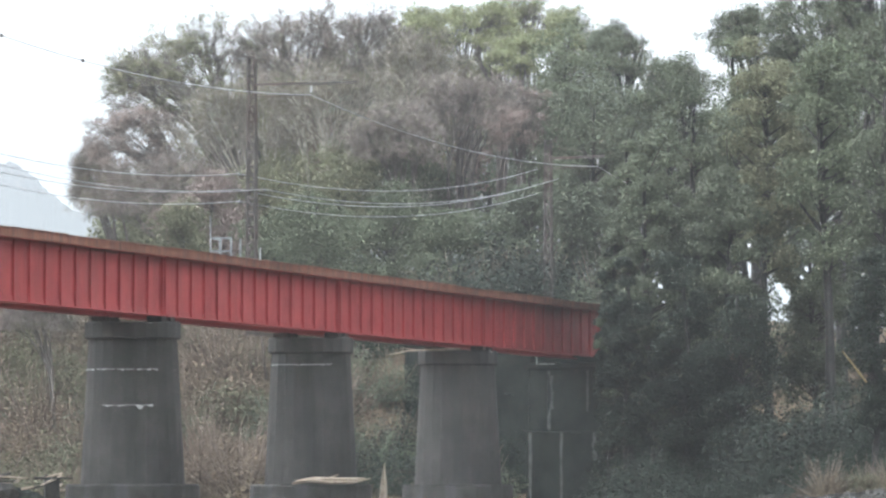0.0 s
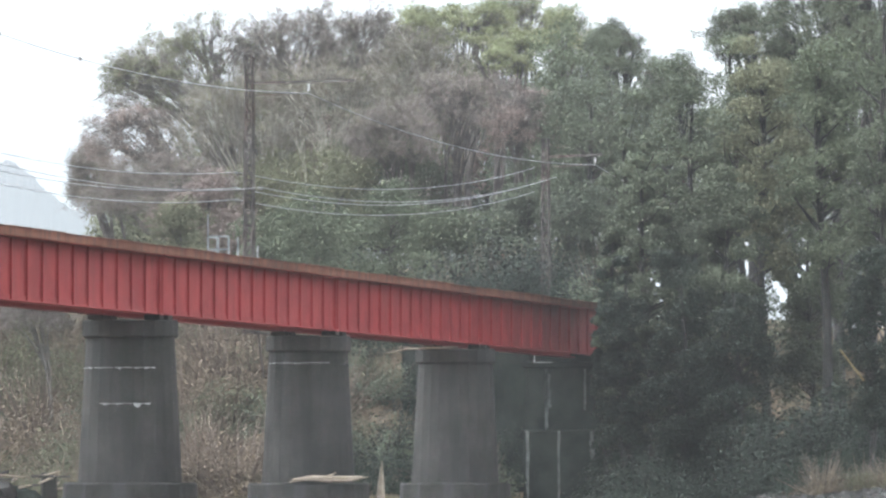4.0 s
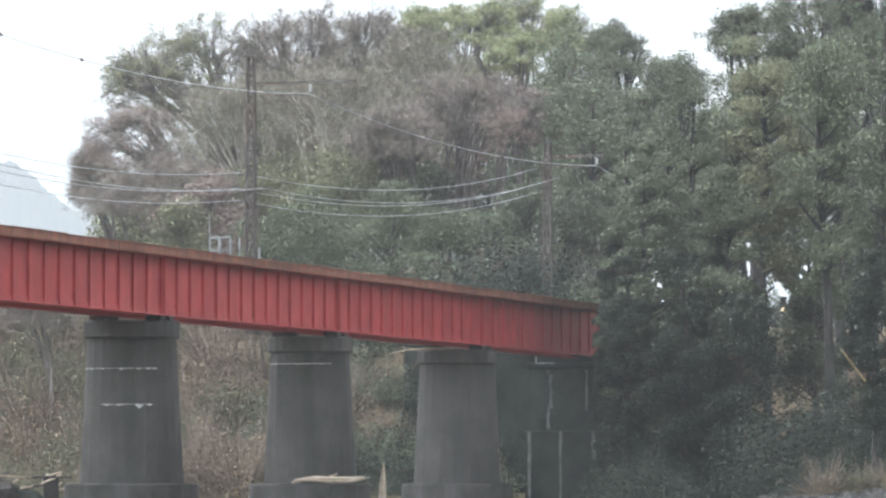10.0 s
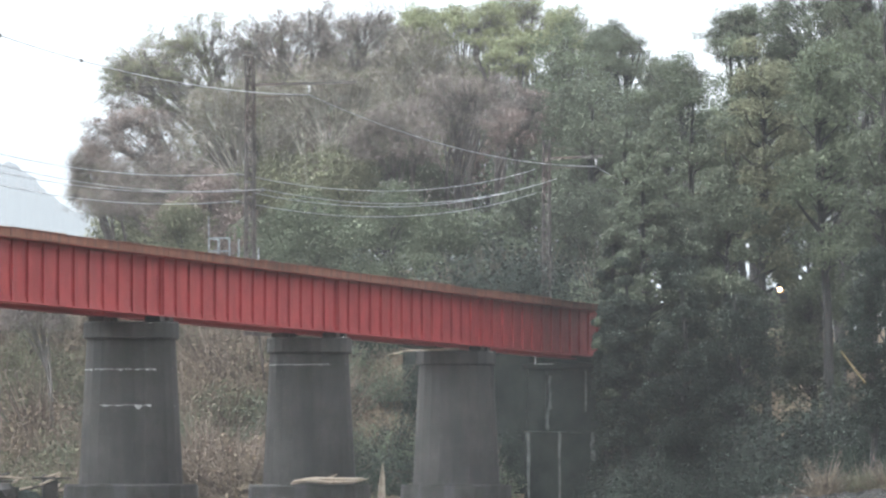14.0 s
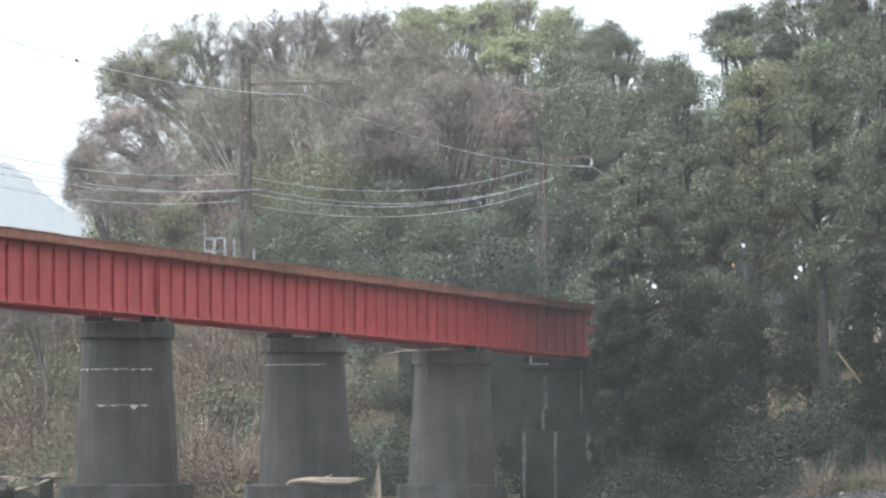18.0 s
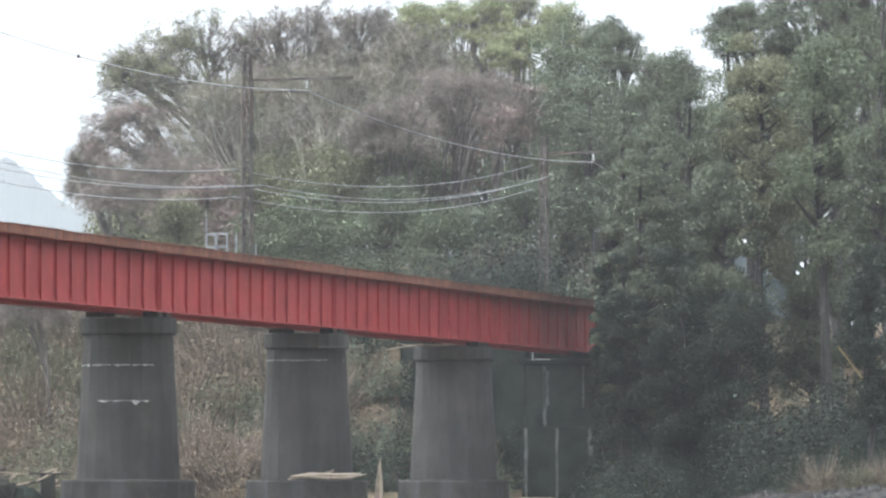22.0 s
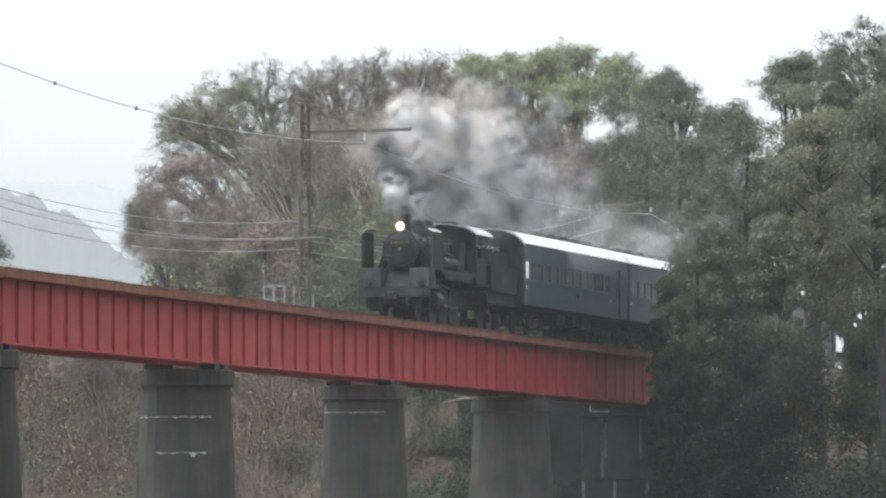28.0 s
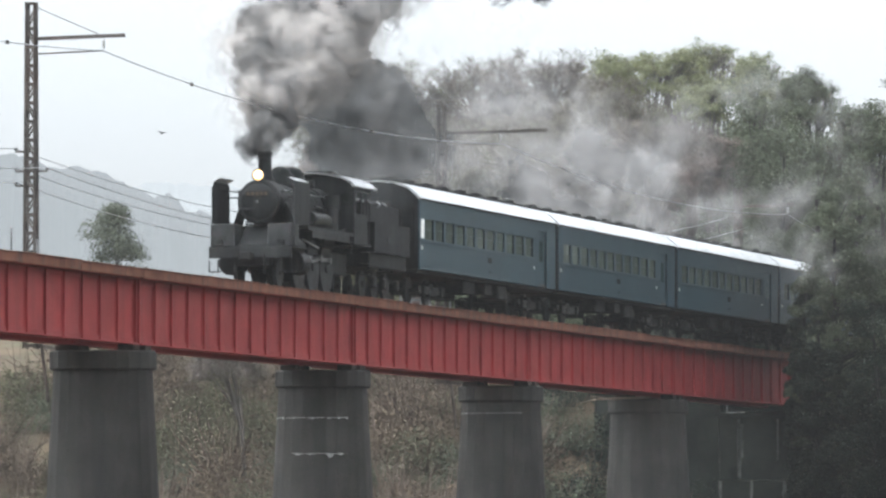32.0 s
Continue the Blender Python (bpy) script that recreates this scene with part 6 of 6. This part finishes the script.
# ---- drizzle hanging over the river: wide faint veils that thicken towards the wood ----
def build_mist():
    rng = np.random.default_rng(61)
    quads = []
    for k in range(32):
        d = 70 + 330 * ((k + 0.5) / 32) ** 0.75
        cx, cy = spot(rng.uniform(-9, 9), d)
        c = Vector((cx, cy, rng.uniform(8, 14)))
        turn = Euler((radians(90 + rng.uniform(-9, 9)), 0, VIEW + radians(rng.uniform(-14, 14)))).to_matrix()
        w, h = rng.uniform(55, 75), rng.uniform(34, 46)
        quads += [c + turn @ Vector((sx * w, sy * h, 0)) for sx, sy in ((-1, -1), (1, -1), (1, 1), (-1, 1))]
    me = mesh_np("drizzle_mist", np.array([tuple(v) for v in quads]), np.arange(len(quads)).reshape(-1, 4))
    me.uv_layers.new(name="shred").data.foreach_set("uv", np.tile(np.array([0, 0, 1, 0, 1, 1, 0, 1], dtype=np.float32), len(quads) // 4))
    tagged(put("drizzle_mist", me, MIST), "thin grey drizzle hanging over the river", "mist", kind="stuff")


build_mist()


# ---- small things along the bank ----
def build_stones():
    """The rough stone facing of the near foreshore."""
    rng = np.random.default_rng(9)
    vs, fs = [], []
    base = np.array([(-1, -1, -0.6), (1, -1, -0.6), (1, 1, -0.6), (-1, 1, -0.6), (-0.7, -0.7, 0.6), (0.7, -0.7, 0.6), (0.7, 0.7, 0.6), (-0.7, 0.7, 0.6)])
    quads = np.array([(3, 2, 1, 0), (4, 5, 6, 7), (0, 1, 5, 4), (1, 2, 6, 5), (2, 3, 7, 6), (3, 0, 4, 7)])
    for k in range(1500):
        x, z = rng.uniform(1180, 1640), rng.uniform(238, 262)
        p = at_view(x, 863, z)
        s = rng.uniform(0.10, 0.24)
        turn = np.array(Euler((rng.normal() * 0.3, rng.normal() * 0.3, rng.uniform(0, 6.3))).to_matrix())
        v = (base * rng.uniform(0.75, 1.2, (8, 3)) * s) @ turn.T + np.array([p.x, p.y, terrain(p.x, p.y) + s * 0.3])
        fs.append(quads + 8 * k)
        vs.append(v)
    ob = put("bank_stones", mesh_np("bank_stones", np.concatenate(vs), np.concatenate(fs)), STONE)
    tagged(ob, "loose grey stones covering the foreshore beside the bridge end", "stones", kind="stuff")


build_stones()


def crooked(points, radii, n=7):
    bm = bmesh.new()
    for (a, b), (ra, rb) in zip(zip(points, points[1:]), zip(radii, radii[1:])):
        add_rod(bm, a, b, ra, rb, n)
    return bm


DRIFT = material("bleached_driftwood", (0.11, 0.085, 0.062), (0.20, 0.165, 0.13), rough=0.9, scale=3, fine=25, bump=0.5, spread=0.1)
YELLOW = material("faded_yellow_pole", (0.075, 0.052, 0.018), (0.11, 0.078, 0.03), rough=0.6, scale=4, fine=30, bump=0.1, spread=0.0)
y = pier_y(2)
log = thing("driftwood_log", "bleached driftwood log lying on the pier footing", "log", pose(BX, y, 1.3))
part("stem", crooked([(-0.15, -1.75, 0.10), (0.5, -1.6, 0.16), (1.3, -1.45, 0.15), (2.2, -1.3, 0.18)], (0.04, 0.10, 0.085, 0.06)), DRIFT, log)
part("stub", crooked([(0.25, -1.66, 0.14), (-0.25, -1.7, 0.02)], (0.07, 0.03)), DRIFT, log)
part("branch", crooked([(0.45, -1.62, 0.12), (1.1, -1.55, 0.06), (1.8, -1.42, 0.07), (2.4, -1.25, 0.2)], (0.05, 0.055, 0.045, 0.02)), DRIFT, log)
part("stub", crooked([(1.0, -1.5, 0.2), (1.3, -1.4, 0.34)], (0.05, 0.02)), DRIFT, log)

br = thing("caught_branch", "pale dead branch caught under the girder on the pier top", "branch", pose(BX, pier_y(3), GIRDER_Z - 0.16))
part("stem", crooked([(0.3, -1.0, 0.04), (-0.6, -1.2, 0.03), (-1.6, -1.4, -0.02), (-2.3, -1.5, -0.16)], (0.05, 0.045, 0.035, 0.015)), DRIFT, br)
part("twig", crooked([(-1.2, -1.3, 0.0), (-1.9, -1.2, 0.1)], (0.02, 0.008)), DRIFT, br)

p = at_view(676, 858, 246)
snag = thing("snag_post", "pale pointed snag standing in the riverbed", "snag", pose(p.x, p.y, 0))
part("stem", crooked([(0, 0, -0.1), (0.02, 0, 1.2), (0.05, 0, 2.05)], (0.16, 0.13, 0.02)), DRIFT, snag)

a, b = at_view(1489, 622, 255), at_view(1532, 678, 255)
yp = thing("yellow_pole", "faded yellow pole leaning in the brush", "pole", pose(0, 0, 0))
part("pole", rod(tuple(a), tuple(b), 0.032, 0.032, 8), YELLOW, yp)

# debris on the near riverbed
rng = random.Random(21)
for k in range(9):
    p = at_view(rng.uniform(-30, 105), 863, rng.uniform(224, 232))
    s = rng.uniform(0.3, 0.62)
    bm = bmesh.new()
    bmesh.ops.create_icosphere(bm, subdivisions=2, radius=s)
    for v in bm.verts:
        v.co *= 1 + 0.35 * noise.noise(v.co * 2.2 + Vector((k * 4, 0, 0)))
        v.co.z *= 0.8
    ob = part("riverbed_boulder", bm, STONE if k % 3 else MOSSY_DARKENED, at=pose(p.x, p.y, 0.75 + rng.uniform(-0.2, 0.25)))
    tagged(ob, "weathered boulder among the driftwood heap", "boulder", group="boulders by the pier")
heap = thing("driftwood_heap", "heap of pale driftwood sticks among boulders", "driftwood", pose(0, 0, 0))
for k in range(16):
    p = at_view(rng.uniform(-30, 110), rng.uniform(842, 872), rng.uniform(222, 228))
    d = Vector((rng.uniform(-0.9, 0.9), rng.uniform(-0.5, 0.5), rng.uniform(-0.15, 0.15)))
    part("stick", rod(tuple(p - d), tuple(p + d), 0.045, 0.03, 6), DRIFT if k % 2 else BARK, heap)
p = at_view(90, 863, 226)
post = part("concrete_stub", box(-0.24, 0.24, -0.24, 0.24, -0.1, 1.6, 0.03), CONCRETE, at=pose(p.x, p.y, 0, 0, 0, 20))
tagged(post, "square concrete stub standing in the riverbed", "concrete post")


# ---- birds ----
def build_bird():
    b = thing("bird", "small dark bird gliding over the river", "bird", group="birds over the river")
    part("body", lathe([(0, -0.10), (0.03, -0.06), (0.035, 0.0), (0.02, 0.07), (0, 0.12)], 8, "X"), BLACK, b)
    for s in (1, -1):
        bm = bmesh.new()
        vs = [bm.verts.new(v) for v in ((-0.05, 0, 0.01), (0.05, 0, 0.01), (0.02, s * 0.12, 0.05), (-0.06, s * 0.24, 0.02), (-0.06, s * 0.1, 0.045))]
        bm.faces.new(vs)
        bmesh.ops.solidify(bm, geom=bm.faces, thickness=0.008)
        part("wing", bm, BLACK, b)
    return b


BIRDS = [build_bird()]
BIRDS.append(copy_thing(BIRDS[0], pose(0, 0, 0)))


def motions():
    """Everything that moves: the train on its line, its wheels and rods, the smoke."""
    times = [k * 0.5 for k in range(65)]
    back = LOCO_LEN / 2

    def riding(t, behind):
        p, turn = track(travelled(t) + behind)
        rise = math.degrees(math.atan2(track(travelled(t) + behind + 4)[0].z - track(travelled(t) + behind - 4)[0].z, 8))
        return pose(p.x, p.y, p.z, rise, 0, turn)
    walk(LOCO, [(t, riding(t, back)) for t in times])
    for k, car in enumerate(COACHES):
        behind = LOCO_LEN + 0.55 + CAR_LEN * (k + 0.5)
        walk(car, [(t, riding(t, behind)) for t in times])
    turning = [0.0] + [21.0 + k / 15 for k in range(166)]

    def angle(t, r):
        return math.degrees((travelled(21.0) - travelled(max(t, 21.0))) / r)
    for w, x, y, r, lead in WHEELS:
        ts = turning if r > 0.6 else [0.0] + [21.0 + k / 30 for k in range(331)]
        walk(w, [(t, pose(x, y, r, angle(t, r) + lead)) for t in ts])
    for rod_ob, x, y, lead, reach in RODS:
        rows = []
        for t in turning:
            a = radians(angle(t, 0.76) + lead)
            py, pz = y + 0.28 * math.sin(a), 0.76 - 0.28 * math.cos(a)
            tilt = math.degrees(math.asin((pz - 0.74) / reach)) if reach else 0.0
            rows.append((t, pose(x, py, pz, tilt)))
        walk(rod_ob, rows)
    for car in COACHES:
        for ws in [o for o in car.children_recursive if o.name.startswith("wheelset")]:
            y, z = ws.location.y, ws.location.z
            walk(ws, [(t, pose(0, y, z, angle(t, 0.43))) for t in [0.0] + [21.0 + k / 30 for k in range(331)]])
    # birds crossing the valley: bearing, height and time
    flights = (((0, 900, 700), (26, -330, 240), (28, -240, 190), (30, -143, 161), (30.6, -110, 149), (31, -98, 148), (32, -53, 149)),
               ((0, -700, 300), (17, -300, 170), (19, 36, 150), (21, 300, 80), (23, 330, 20), (32, 900, -400)))
    for ob, rows in zip(BIRDS, flights):
        walk(ob, [(t, Matrix.Translation(at_view(x, y, 235)) @ pose(0, 0, 0, 8, -6, 70)) for t, x, y in rows])
    for ob, born, kind, a, b, c in PUFFS:
        walk(ob, puff_rows(kind, born, a, b, c))


motions()
